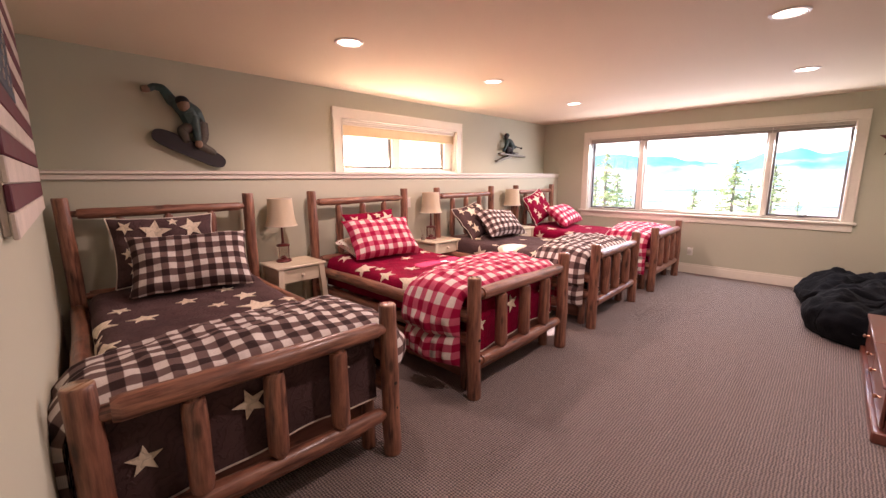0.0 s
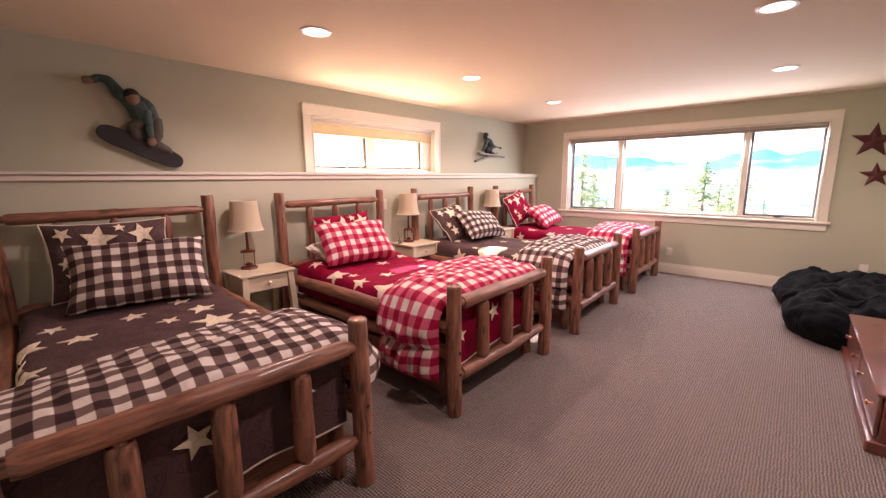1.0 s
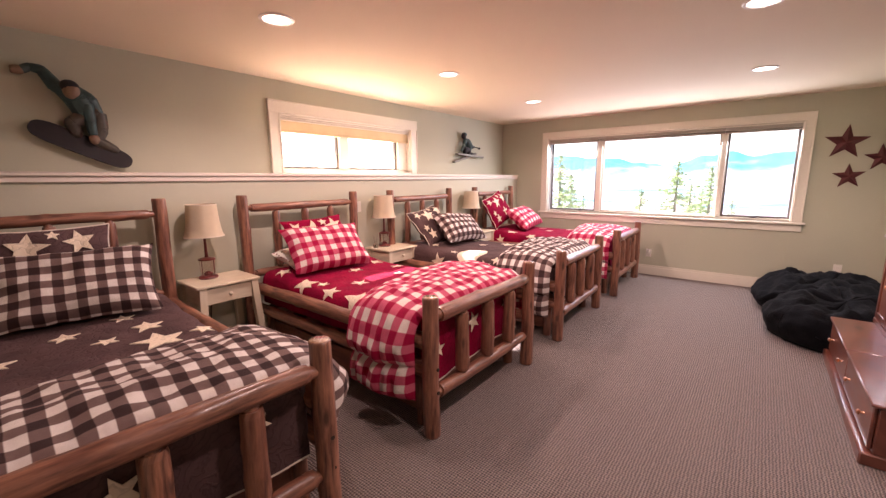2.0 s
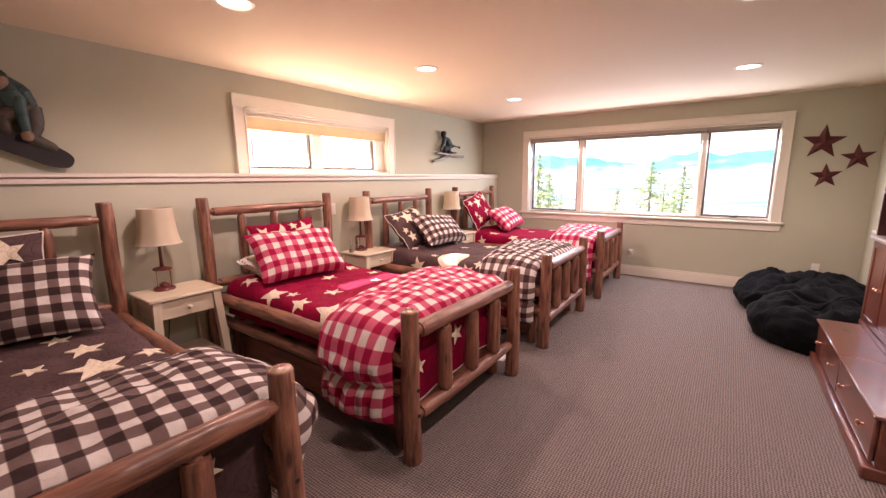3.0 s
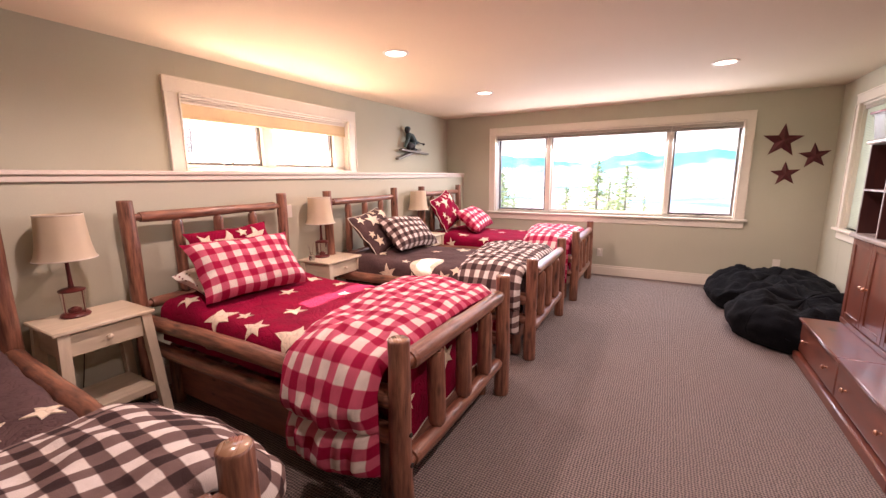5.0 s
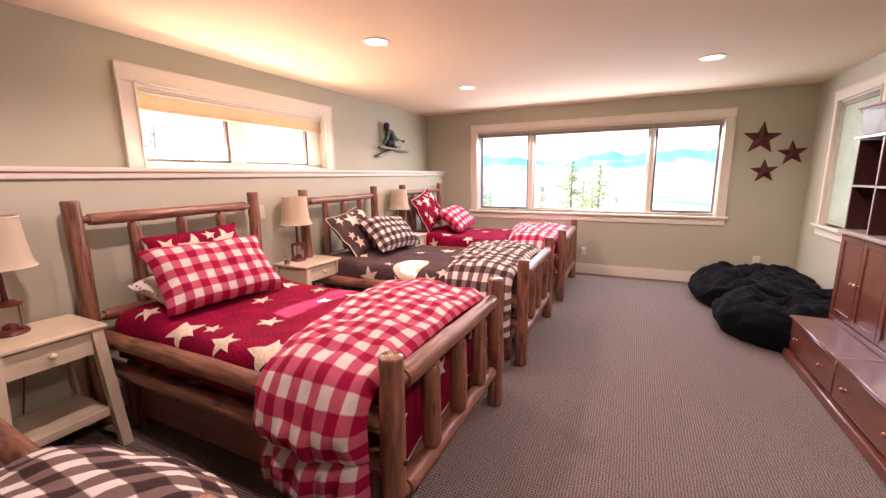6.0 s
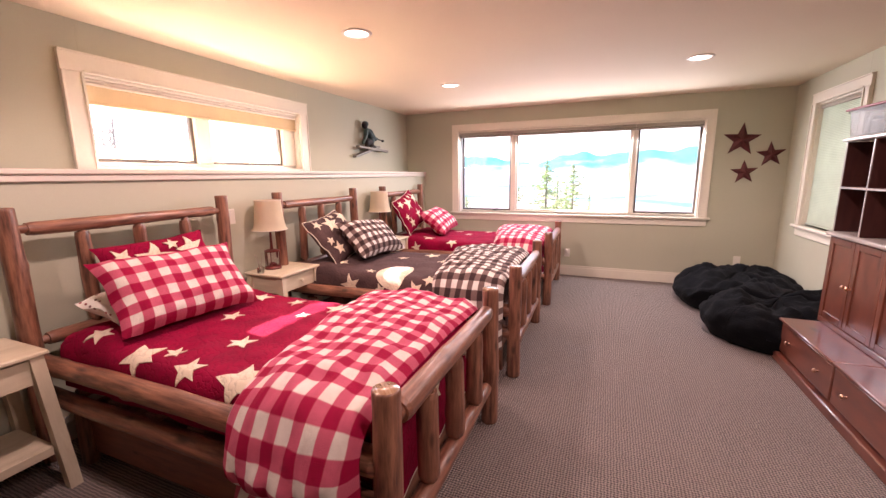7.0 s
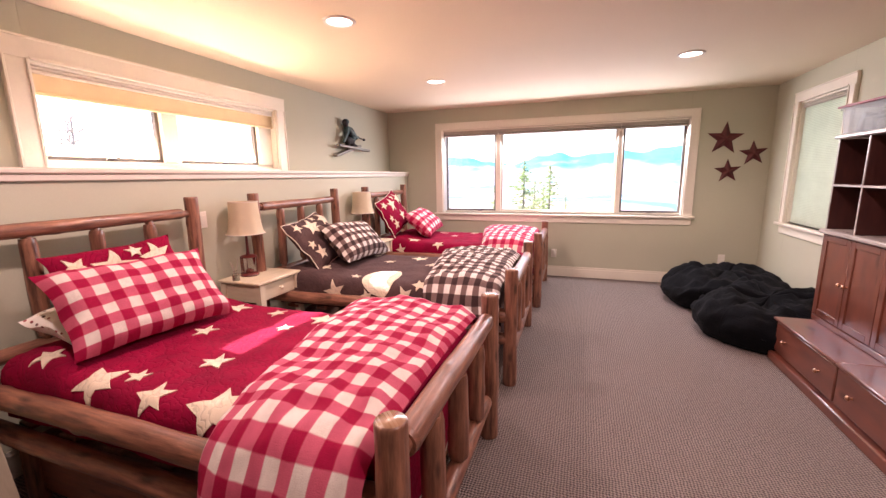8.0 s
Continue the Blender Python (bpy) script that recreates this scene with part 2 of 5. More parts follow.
MAT["bolt"] = surface("black_bolt_hole", (0.02, 0.015, 0.012), 0.7, 0.2, 8, 80, 0.05, 0.001)
MAT["red_quilt"] = quilted("red_quilted_cotton", (0.235, 0.002, 0.030))
MAT["brown_quilt"] = quilted("brown_quilted_cotton", (0.085, 0.05, 0.05))
MAT["star"] = quilted("cream_star_patch", (0.70, 0.60, 0.47), 0.08)
MAT["red_check"] = gingham("red_check_cotton", (0.80, 0.71, 0.66), (0.60, 0.115, 0.185), (0.37, 0.006, 0.05), 0.104)
MAT["brown_check"] = gingham("brown_check_cotton", (0.77, 0.71, 0.67), (0.19, 0.125, 0.115), (0.045, 0.024, 0.024), 0.091)
MAT["dots"] = dotted("dotted_sheet_cotton")
MAT["piping"] = surface("white_piping", (0.72, 0.64, 0.55), 0.9, 0.1, 9, 200, 0.3, 0.003)
MAT["beanbag"] = surface("black_corduroy_plush", (0.0035, 0.004, 0.0055), 0.92, 0.55, 5, 110, 0.7, 0.01)
MAT["rusty"] = surface("barn_red_tin", (0.105, 0.022, 0.024), 0.5, 0.3, 12, 70, 0.2, 0.002, 0.25)
MAT["lamp_red"] = surface("dark_red_lacquer", (0.11, 0.016, 0.014), 0.35, 0.25, 9, 80, 0.1, 0.001)
MAT["lampshade"] = shade_cloth("linen_lampshade", (0.74, 0.64, 0.48), 0.35)
MAT["blind"] = shade_cloth("cellular_blind_cloth", (0.80, 0.65, 0.42), 0.2)
MAT["side_blind"] = shade_cloth("pale_roller_cloth", (0.66, 0.70, 0.60), 0.5)
MAT["headrail"] = surface("grey_headrail", (0.42, 0.38, 0.33), 0.5, 0.08, 3, 60, 0.05, 0.001)
MAT["sash"] = surface("dark_sash_gasket", (0.13, 0.115, 0.1), 0.45, 0.15, 4, 60, 0.05, 0.001)
MAT["glass"] = glass_material("window_glass")
MAT["jar"] = glass_material("clear_jar_glass", 0.02, (0.96, 0.93, 0.9))
MAT["plastic_bin"] = surface("frosted_plastic", (0.2, 0.215, 0.215), 0.45, 0.1, 5, 60, 0.03, 0.001)
MAT["plastic_bin"].node_tree.nodes["Principled BSDF"].inputs["Alpha"].default_value = 0.35
MAT["bin_stuff"] = surface("folded_paper_and_cloth", (0.12, 0.125, 0.125), 0.8, 0.8, 14, 60, 0.3, 0.004)
MAT["red_lid"] = surface("red_plastic_lid", (0.21, 0.012, 0.03), 0.35, 0.1, 5, 60, 0.05, 0.001)
MAT["white_plastic"] = surface("white_plastic", (0.74, 0.71, 0.66), 0.35, 0.04, 5, 60, 0.04, 0.001)
MAT["lens"] = emitter("lamp_lens", (1.0, 0.88, 0.74), 2.2)
MAT["lamp_ring"] = surface("lamp_trim_ring", (0.75, 0.68, 0.62), 0.4, 0.05, 5, 60, 0.05, 0.001)
MAT["flag_red"] = surface("faded_red_board", (0.11, 0.02, 0.034), 0.65, 0.25, 7, 90, 0.3, 0.002)
MAT["flag_white"] = surface("weathered_white_board", (0.6, 0.52, 0.46), 0.65, 0.18, 7, 90, 0.3, 0.002)
MAT["flag_blue"] = surface("faded_blue_board", (0.05, 0.07, 0.1), 0.65, 0.3, 7, 90, 0.3, 0.002)
MAT["jacket"] = surface("painted_teal_resin", (0.028, 0.062, 0.062), 0.5, 0.35, 16, 60, 0.3, 0.004)
MAT["trousers"] = surface("painted_olive_resin", (0.06, 0.05, 0.038), 0.55, 0.35, 16, 60, 0.3, 0.004)
MAT["deck"] = surface("painted_black_deck", (0.010, 0.006, 0.009), 0.65, 0.3, 9, 60, 0.1, 0.002)
MAT["tan"] = surface("painted_tan_resin", (0.2, 0.12, 0.075), 0.55, 0.25, 16, 60, 0.3, 0.004)
MAT["skis"] = surface("painted_grey_resin", (0.2, 0.19, 0.17), 0.5, 0.3, 16, 60, 0.3, 0.004)
MAT["hill"] = hillside()
MAT["mountain"] = far_slopes()
MAT["needles"] = shade_cloth("spruce_needles", (0.39, 0.50, 0.25), 0.5)
MAT["bush_leaf"] = surface("spring_leaf", (0.3, 0.28, 0.06), 0.75, 0.4, 1.5, 20, 0.2, 0.01)
MAT["bark"] = surface("bark", (0.26, 0.23, 0.17), 0.9, 0.3, 6, 40, 0.5, 0.01)
MAT["twig"] = surface("twig", (0.36, 0.32, 0.28), 0.9, 0.3, 6, 40, 0.5, 0.01)
MAT["siding"] = surface("outer_siding", (0.4, 0.36, 0.3), 0.8, 0.15, 2, 40, 0.2, 0.003)
MAT["beanbag"].node_tree.nodes["Principled BSDF"].inputs["Specular IOR Level"].default_value = 0.07
MAT["beanbag"].node_tree.nodes["Principled BSDF"].inputs["Sheen Weight"].default_value = 0.025


# ---- mesh builder ----
class Shape:
    """Collects vertices, faces, texture coordinates and material slots for one mesh."""

    def __init__(self):
        self.v, self.f, self.uv, self.mi = [], [], [], []

    def vert(self, p, uv=(0, 0)):
        self.v.append(tuple(p))
        self.uv.append(uv)
        return len(self.v) - 1

    def face(self, ids, mi=0):
        self.f.append(tuple(ids))
        self.mi.append(mi)

    def box(self, x0, x1, y0, y1, z0, z1, c=0.004, mi=0, m=None):
        """A box with chamfered edges; grain runs along its longest side."""
        lo, hi = (x0, y0, z0), (x1, y1, z1)
        size = [hi[i] - lo[i] for i in range(3)]
        c = min(c, min(size) * 0.3)
        long = size.index(max(size))
        ids = {}
        for sx in (0, 1):
            for sy in (0, 1):
                for sz in (0, 1):
                    s = (sx, sy, sz)
                    for a in range(3):
                        p = [(hi[i] - (0 if i == a else c)) if s[i] else (lo[i] + (0 if i == a else c)) for i in range(3)]
                        others = [p[i] for i in range(3) if i != long]
                        q = m @ Vector(p) if m else p
                        ids[s, a] = self.vert(q, (others[0] + others[1], p[long]))
        for a in range(3):
            b, d = [i for i in range(3) if i != a]
            for s in (0, 1):
                quad = []
                for sb, sd in ((0, 0), (1, 0), (1, 1), (0, 1)):
                    k = [0, 0, 0]
                    k[a], k[b], k[d] = s, sb, sd
                    quad.append(ids[tuple(k), a])
                self.face(quad, mi)
            for sb in (0, 1):
                for sd in (0, 1):
                    k0, k1 = [0, 0, 0], [0, 0, 0]
                    k0[a], k1[a] = 0, 1
                    k0[b] = k1[b] = sb
                    k0[d] = k1[d] = sd
                    self.face((ids[tuple(k0), b], ids[tuple(k1), b], ids[tuple(k1), d], ids[tuple(k0), d]), mi)
        for sx in (0, 1):
            for sy in (0, 1):
                for sz in (0, 1):
                    self.face([ids[(sx, sy, sz), a] for a in range(3)], mi)

    def log(self, p0, p1, r0, r1=None, seg=14, rough=0.04, rings=7, mi=0, end_mi=None, tip=0.012, seed=0.0, bow=0.0, knots=0):
        """A peeled log from p0 to p1 with an uneven girth and eased ends."""
        p0, p1 = Vector(p0), Vector(p1)
        r1 = r0 if r1 is None else r1
        end_mi = mi if end_mi is None else end_mi
        d = p1 - p0
        n = d.length
        d.normalize()
        side = d.orthogonal().normalized()
        up = d.cross(side)
        stations = [(0, 0.9), (tip * 0.5, 1)] + [(n * i / rings, 1) for i in range(1, rings)] + [(n - tip * 0.5, 1), (n, 0.9)]
        pick = random.Random(int(seed * 97))
        bosses = [(pick.uniform(0.06, 0.94) * n, pick.uniform(0, 2 * math.pi), pick.uniform(0.08, 0.17)) for _ in range(knots)]
        loops = []
        for s, k in stations:
            r = (r0 + (r1 - r0) * s / n) * k
            row = []
            off = (side * noise.noise((s * 1.3, seed, 1.7)) + up * noise.noise((s * 1.3, seed, 5.1))) * bow
            for j in range(seg):
                a = 2 * math.pi * j / seg
                w = 1 + rough * noise.noise((math.cos(a) * 1.4 + seed, math.sin(a) * 1.4, s * 4 + seed * 3)) * 2
                for ks, ka, kh in bosses:
                    turn = (a - ka + math.pi) % (2 * math.pi) - math.pi
                    w += kh * math.exp(-((s - ks) / 0.024) ** 2 - (turn / 0.42) ** 2)
                q = p0 + d * s + off + (side * math.cos(a) + up * math.sin(a)) * r * w
                row.append(self.vert(q, (r * abs(a - math.pi), s + seed)))
            loops.append(row)
        for a, b in zip(loops, loops[1:]):
            for j in range(seg):
                self.face((a[j], a[(j + 1) % seg], b[(j + 1) % seg], b[j]), mi)
        self.face(loops[0][::-1], end_mi)
        self.face(loops[-1], end_mi)

    def lathe(self, profile, seg=24, mi=0, at=(0, 0, 0), m=None, closed=True):
        """Turns a profile of (radius, height) round the z axis."""
        loops = []
        for r, z in profile:
            row = []
            for j in range(seg):
                a = 2 * math.pi * j / seg
                q = Vector((at[0] + r * math.cos(a), at[1] + r * math.sin(a), at[2] + z))
                row.append(self.vert(m @ q if m else q, (r * a, z)))
            loops.append(row)
        for a, b in zip(loops, loops[1:]):
            for j in range(seg):
                self.face((a[j], a[(j + 1) % seg], b[(j + 1) % seg], b[j]), mi)
        if closed:
            self.face(loops[0][::-1], mi)
            self.face(loops[-1], mi)

    def grid(self, nu, nv, fn, uvfn=None, mi=0):
        """A sheet; fn(u, v) gives the place for u, v from 0 to 1."""
        ids = [[self.vert(fn(i / nu, j / nv), uvfn(i / nu, j / nv) if uvfn else (i / nu, j / nv)) for j in range(nv + 1)] for i in range(nu + 1)]
        for i in range(nu):
            for j in range(nv):
                self.face((ids[i][j], ids[i + 1][j], ids[i + 1][j + 1], ids[i][j + 1]), mi)
        return ids

    def ball(self, c, rx, ry, rz, mi=0, seg=12, rings=8):
        c = Vector(c)
        rows = []
        for i in range(1, rings):
            t = math.pi * i / rings
            rows.append([self.vert(c + Vector((rx * math.sin(t) * math.cos(2 * math.pi * j / seg), ry * math.sin(t) * math.sin(2 * math.pi * j / seg), rz * math.cos(t)))) for j in range(seg)])
        a, b = self.vert(c + Vector((0, 0, rz))), self.vert(c - Vector((0, 0, rz)))
        for j in range(seg):
            k = (j + 1) % seg
            self.face((a, rows[0][j], rows[0][k]), mi)
            self.face((b, rows[-1][k], rows[-1][j]), mi)
            for p, q in zip(rows, rows[1:]):
                self.face((p[j], q[j], q[k], p[k]), mi)

    def mesh(self, name, mats, angle=38, recalc=True):
        me = bpy.data.meshes.new(name)
        me.from_pydata(self.v, [], self.f)
        layer = me.uv_layers.new(name="UVMap")
        loops = np.empty(len(me.loops), dtype=np.int32)
        me.loops.foreach_get("vertex_index", loops)
        layer.data.foreach_set("uv", np.array(self.uv, dtype=np.float32)[loops].ravel())
        for k in mats:
            me.materials.append(MAT[k])
        me.polygons.foreach_set("material_index", np.array(self.mi, dtype=np.int32))
        if recalc:
            bm = bmesh.new()
            bm.from_mesh(me)
            bmesh.ops.recalc_face_normals(bm, faces=bm.faces)
            bm.to_mesh(me)
            bm.free()
        me.polygons.foreach_set("use_smooth", np.ones(len(me.polygons), dtype=bool))
        me.set_sharp_from_angle(angle=radians(angle))
        return me


def part(name, shape, material, parent, label="", angle=38, recalc=True):
    """Links a shape as one mesh object under a thing or a part."""
    mats = material if isinstance(material, tuple) else (material,)
    ob = new(name, shape.mesh(name, mats, angle, recalc))
    ob.parent = parent
    return tagged(ob, label)


def thing(name, label, category, at=None, group="", kind=""):
    ob = new(name)
    ob.empty_display_size = 0.1
    if at is not None:
        ob.matrix_world = at
    return tagged(ob, label, category, group, kind)


def whole(name, shape, material, label, category, at=None, group="", kind="", angle=38, recalc=True):
    """A thing that is one mesh."""
    mats = material if isinstance(material, tuple) else (material,)
    ob = new(name, shape.mesh(name, mats, angle, recalc))
    if at is not None:
        ob.matrix_world = at
    return tagged(ob, label, category, group, kind)


def boxes(*rows, c=0.004):
    s = Shape()
    for r in rows:
        s.box(*r, c=c)
    return s


# ---- the room ----
FAR, RIGHT, TOP, LEDGE = 7.15, 5.05, 2.44, 0.31
whole("floor", boxes((-0.25, RIGHT + 0.2, 0.0, FAR + 0.12, -0.2, 0.0), (3.16, RIGHT + 0.2, -1.9, 0.0, -0.2, 0.0), c=0.0005), "carpet", "beige loop-pile carpet over the whole bedroom floor", "carpet", kind="structure")
whole("ceiling", boxes((-0.25, RIGHT + 0.2, 0.0, FAR + 0.25, TOP, TOP + 0.2), (3.16, RIGHT + 0.2, -1.9, 0.0, TOP, TOP + 0.2), c=0.0005), "ceiling", "smooth off-white painted bedroom ceiling", "ceiling", kind="structure")

# head wall: thick lower part with a ledge, upper part set back, high window
WY0, WY1, WZ0, WZ1 = 2.73, 4.64, 1.56, 2.13
whole("wall_west_upper", boxes((-0.25, 0, -0.1, WY0, 1.5, TOP), (-0.25, 0, WY1, FAR + 0.25, 1.5, TOP), (-0.25, 0, WY0, WY1, 1.5, WZ0), (-0.25, 0, WY0, WY1, WZ1, TOP), c=0.001), "wall", "sage painted upper wall set back above a ledge", "wall", kind="structure")
whole("wall_west_lower", boxes((-0.25, LEDGE, -0.1, FAR + 0.25, -0.2, 1.5), c=0.001), "wall", "sage painted lower wall behind the beds", "wall", kind="structure")
ledge = thing("ledge_trim", "cream moulded ledge cap along the head wall", "trim", kind="structure")
part("cap", boxes((0.0, 0.343, 0.1, FAR - 0.001, 1.5, 1.532), c=0.008), "rail_trim", ledge)
s = Shape()
s.box(LEDGE, 0.33, 0.1, FAR - 0.001, 1.462, 1.5, c=0.008)
part("moulding", s, "rail_trim", ledge)

# far wall with the wide window
FX0, FX1, FZ0, FZ1 = 0.905, 4.18, 0.9, 2.13
whole("wall_north", boxes((-0.25, FX0, FAR, FAR + 0.2, -0.2, TOP), (FX1, RIGHT + 0.2, FAR, FAR + 0.2, -0.2, TOP), (FX0, FX1, FAR, FAR + 0.2, -0.2, FZ0), (FX0, FX1, FAR, FAR + 0.2, FZ1, TOP), c=0.001), "wall", "sage painted far wall with a wide window", "wall", kind="structure")
# side wall with the covered window
RY0, RY1, RZ0, RZ1 = 5.725, 6.555, 0.9, 2.155
whole("wall_east", boxes((RIGHT, RIGHT + 0.2, -1.9, RY0, -0.2, TOP), (RIGHT, RIGHT + 0.2, RY1, FAR, -0.2, TOP), (RIGHT, RIGHT + 0.2, RY0, RY1, -0.2, RZ0), (RIGHT, RIGHT + 0.2, RY0, RY1, RZ1, TOP), c=0.001), "wall", "sage painted side wall with a shaded window", "wall", kind="structure")
# near wall, a little out of square, and unseen closing walls that bounce light
SW = pose(0, 0.235, 0, 0, 0, -2.86)
whole("wall_south", boxes((-0.3, 3.3, -0.14, 0, -0.2, TOP), c=0.001), "wall", "sage painted end wall with a painted flag", "wall", SW, kind="structure")
whole("wall_entry_side", boxes((3.16, 3.3, -1.9, -0.07, -0.2, TOP), c=0.001), "entry", "unseen pale side wall added to bounce light", "wall", kind="structure")
whole("wall_entry_back", boxes((3.3, RIGHT, -1.9, -1.78, -0.2, TOP), c=0.001), "entry", "unseen pale back wall added to bounce light", "wall", kind="structure")


def baseboard(name, length, at):
    s = Shape()
    s.box(0, length, 0, 0.016, 0, 0.118, c=0.003)
    s.box(0, length, 0, 0.011, 0.118, 0.148, c=0.004)
    return whole(name, s, "trim", "cream painted wooden baseboard", "baseboard", at, kind="structure")


baseboard("baseboard_north", RIGHT - LEDGE, pose(RIGHT, FAR, 0, 0, 0, 180))
baseboard("baseboard_west", FAR - 0.25, pose(LEDGE, FAR - 0.02, 0, 0, 0, -90))
baseboard("baseboard_east", FAR + 1.7, pose(RIGHT, -1.74, 0, 0, 0, 90))
baseboard("baseboard_south", 2.9, SW @ pose(0.33, 0, 0))


# ---- windows ----
def crank(parent, at):
    s = Shape()
    s.box(-0.035, 0.035, -0.02, 0.0, 0, 0.014, c=0.004)
    s.log((0.0, -0.018, 0.012), (0.045, -0.03, 0.03), 0.005, 0.004, seg=8, rings=2, tip=0.001)
    s.ball((0.048, -0.03, 0.032), 0.008, 0.008, 0.008, seg=8, rings=5)
    ob = part("crank_handle", s, "dark_metal", parent, "small dark bronze crank handle")
    ob.matrix_local = at


def casement(parent, x0, x1, z0, z1, depth, dark):
    """A sash with its gasket and pane, in a wall whose inner face is y = 0 and outside lies at +y."""
    w = 0.026 if dark else 0.024
    f = Shape()
    for r in ((x0, x1, depth, depth + 0.04, z0, z0 + w), (x0, x1, depth, depth + 0.04, z1 - w, z1), (x0, x0 + w, depth, depth + 0.04, z0 + w, z1 - w), (x1 - w, x1, depth, depth + 0.04, z0 + w, z1 - w)):
        f.box(*r, c=0.003)
    sash = part("sash", f, "sash" if dark else "trim", parent, "dark bronze sash gasket" if dark else "")
    g = Shape()
    g.box(x0 + w, x1 - w, depth + 0.015, depth + 0.021, z0 + w, z1 - w, c=0.001)
    pane = part("pane", g, "glass", sash, "clear window glass")
    pane.visible_shadow = False


def window(name, label, at, x0, x1, z0, z1, casing, lights, mullions, depth=0.09, stool=True, bottom=None):
    """A cased window in the plane y = 0 (room side at -y)."""
    w = thing(name, label, "window", at, kind="structure")
    low = z0 if stool else z0 - (bottom or casing)
    for n, r in (("side_casing", (x0 - casing, x0, -0.022, 0.0, low, z1)), ("side_casing", (x1, x1 + casing, -0.022, 0.0, low, z1)), ("head_casing", (x0 - casing, x1 + casing, -0.024, 0.0, z1, z1 + casing))):
        s = boxes(r, c=0.0015)
        if n == "head_casing":
            s.box(x0, x1, -0.03, -0.022, z1, z1 + 0.016, c=0.003)
            s.box(r[0], r[1], -0.031, -0.024, r[5] - 0.014, r[5], c=0.003)
        else:
            a = r[1] if r[1] == x0 else r[0]
            s.box(min(a, a + (0.016 if r[0] == x1 else -0.016)), max(a, a + (0.016 if r[0] == x1 else -0.016)), -0.03, -0.022, low, z1, c=0.003)
            e = r[0] if r[1] == x0 else r[1] - 0.014
            s.box(e, e + 0.014, -0.031, -0.022, low, z1, c=0.003)
        part(n, s, "trim", w)
    if stool:
        part("window_stool", boxes((x0 - casing - 0.03, x1 + casing + 0.03, -0.06, 0.0, z0 - 0.028, z0), (x0, x1, 0.0, depth + 0.02, z0 - 0.028, z0), c=0.006), "trim", w)
        part("apron", boxes((x0 - casing, x1 + casing, -0.02, 0.0, z0 - 0.118, z0 - 0.028), c=0.005), "trim", w)
    else:
        part("bottom_casing", boxes((x0, x1, -0.022, 0.0, z0 - (bottom or casing), z0), c=0.005), "trim", w)
    j = Shape()
    for r in ((x0 - 0.012, x0 + 0.012, 0.001, 0.17, z0, z1), (x1 - 0.012, x1 + 0.012, 0.001, 0.17, z0, z1), (x0 + 0.012, x1 - 0.012, 0.001, 0.17, z1 - 0.02, z1), (x0 + 0.012, x1 - 0.012, depth - 0.02, 0.17, z0, z0 + 0.03)):
        j.box(*r, c=0.003)
    part("jamb", j, "trim", w)
    for a, b in mullions:
        part("mullion", boxes((a, b, depth - 0.035, 0.17, z0 + 0.03, z1 - 0.02), c=0.006), "trim", w)
    for a, b, dark in lights:
        casement(w, a, b, z0 + 0.03, z1 - 0.02, depth, dark)
        if dark:
            crank(w, pose((a + b) / 2 + (0.3 if b - a > 0.75 and stool else 0.0) * 0.5, depth - 0.02, z0 + 0.03))
    return w


window("window_1", "wide three-part window with cream casing and mountain view", pose(0, FAR, 0), FX0, FX1, FZ0, FZ1, 0.105, ((0.935, 1.715, True), (1.79, 3.36, False), (3.43, 4.165, True)), ((1.715, 1.79), (3.36, 3.43)))
window("window_2", "low high-set double window with cream casing above the ledge", pose(0, 0, 0, 0, 0, 90), WY0, WY1, WZ0, WZ1, 0.12, ((2.745, 3.50, True), (3.63, 4.46, True)), ((3.50, 3.63), (4.46, 4.63)), stool=False, bottom=0.028)
window("window_3", "tall cased side window covered by a pale blind", pose(RIGHT, 0, 0, 0, 0, -90), -RY1, -RY0, RZ0, RZ1, 0.1, ((-RY1 + 0.012, -RY0 - 0.012, False),), ())


def cell_blind(name, label, at, x0, x1, z0, z1, mat, pleat=0.02, depth=0.008, rail="headrail"):
    """A pleated blind that hangs from z1 to z0, with a headrail and a bottom rail."""
    b = thing(name, label, "blind", at)
    part("headrail", boxes((x0, x1, 0.015, 0.06, z1 - 0.018, z1), (x0, x1, 0.021, 0.06, z1 - 0.022, z1 - 0.018), (x0, x1, 0.012, 0.06, z1 - 0.04, z1 - 0.022), c=0.004), rail, b, "grooved blind headrail")
    n = max(2, round((z1 - 0.04 - z0) / pleat))
    s = Shape()

    def front(u, v):
        k = (v * n) % 1
        return (x0 + (x1 - x0) * u, 0.036 - depth * (1 - abs(2 * k - 1)), z0 + 0.02 + (z1 - 0.06 - z0) * v)

    def back(u, v):
        p = front(u, v)
        return (p[0], 0.036 + (0.036 - p[1]), p[2])

    s.grid(1, 2 * n, front)
    s.grid(1, 2 * n, back)
    part("cloth", s, mat, b, angle=20, recalc=False)
    part("bottom_rail", boxes((x0, x1, 0.025, 0.047, z0, z0 + 0.022), c=0.005), mat if mat != "headrail" else "headrail", b)
    return b


cell_blind("cellular_blind", "tan cellular blind drawn half down over the window", pose(0, 0, 0, 0, 0, 90), WY0 + 0.014, WY1 - 0.014, 1.95, WZ1 - 0.022, "blind", 0.03, 0.002, "rail_trim")
for a, b_ in ((FX0 + 0.014, 1.75), (1.755, 3.392), (3.397, FX1 - 0.014)):
    cell_blind("cellular_blind", "grey cellular blind raised to the window head", pose(0, FAR, 0), a, b_, 2.035, FZ1 - 0.021, "headrail", 0.012)
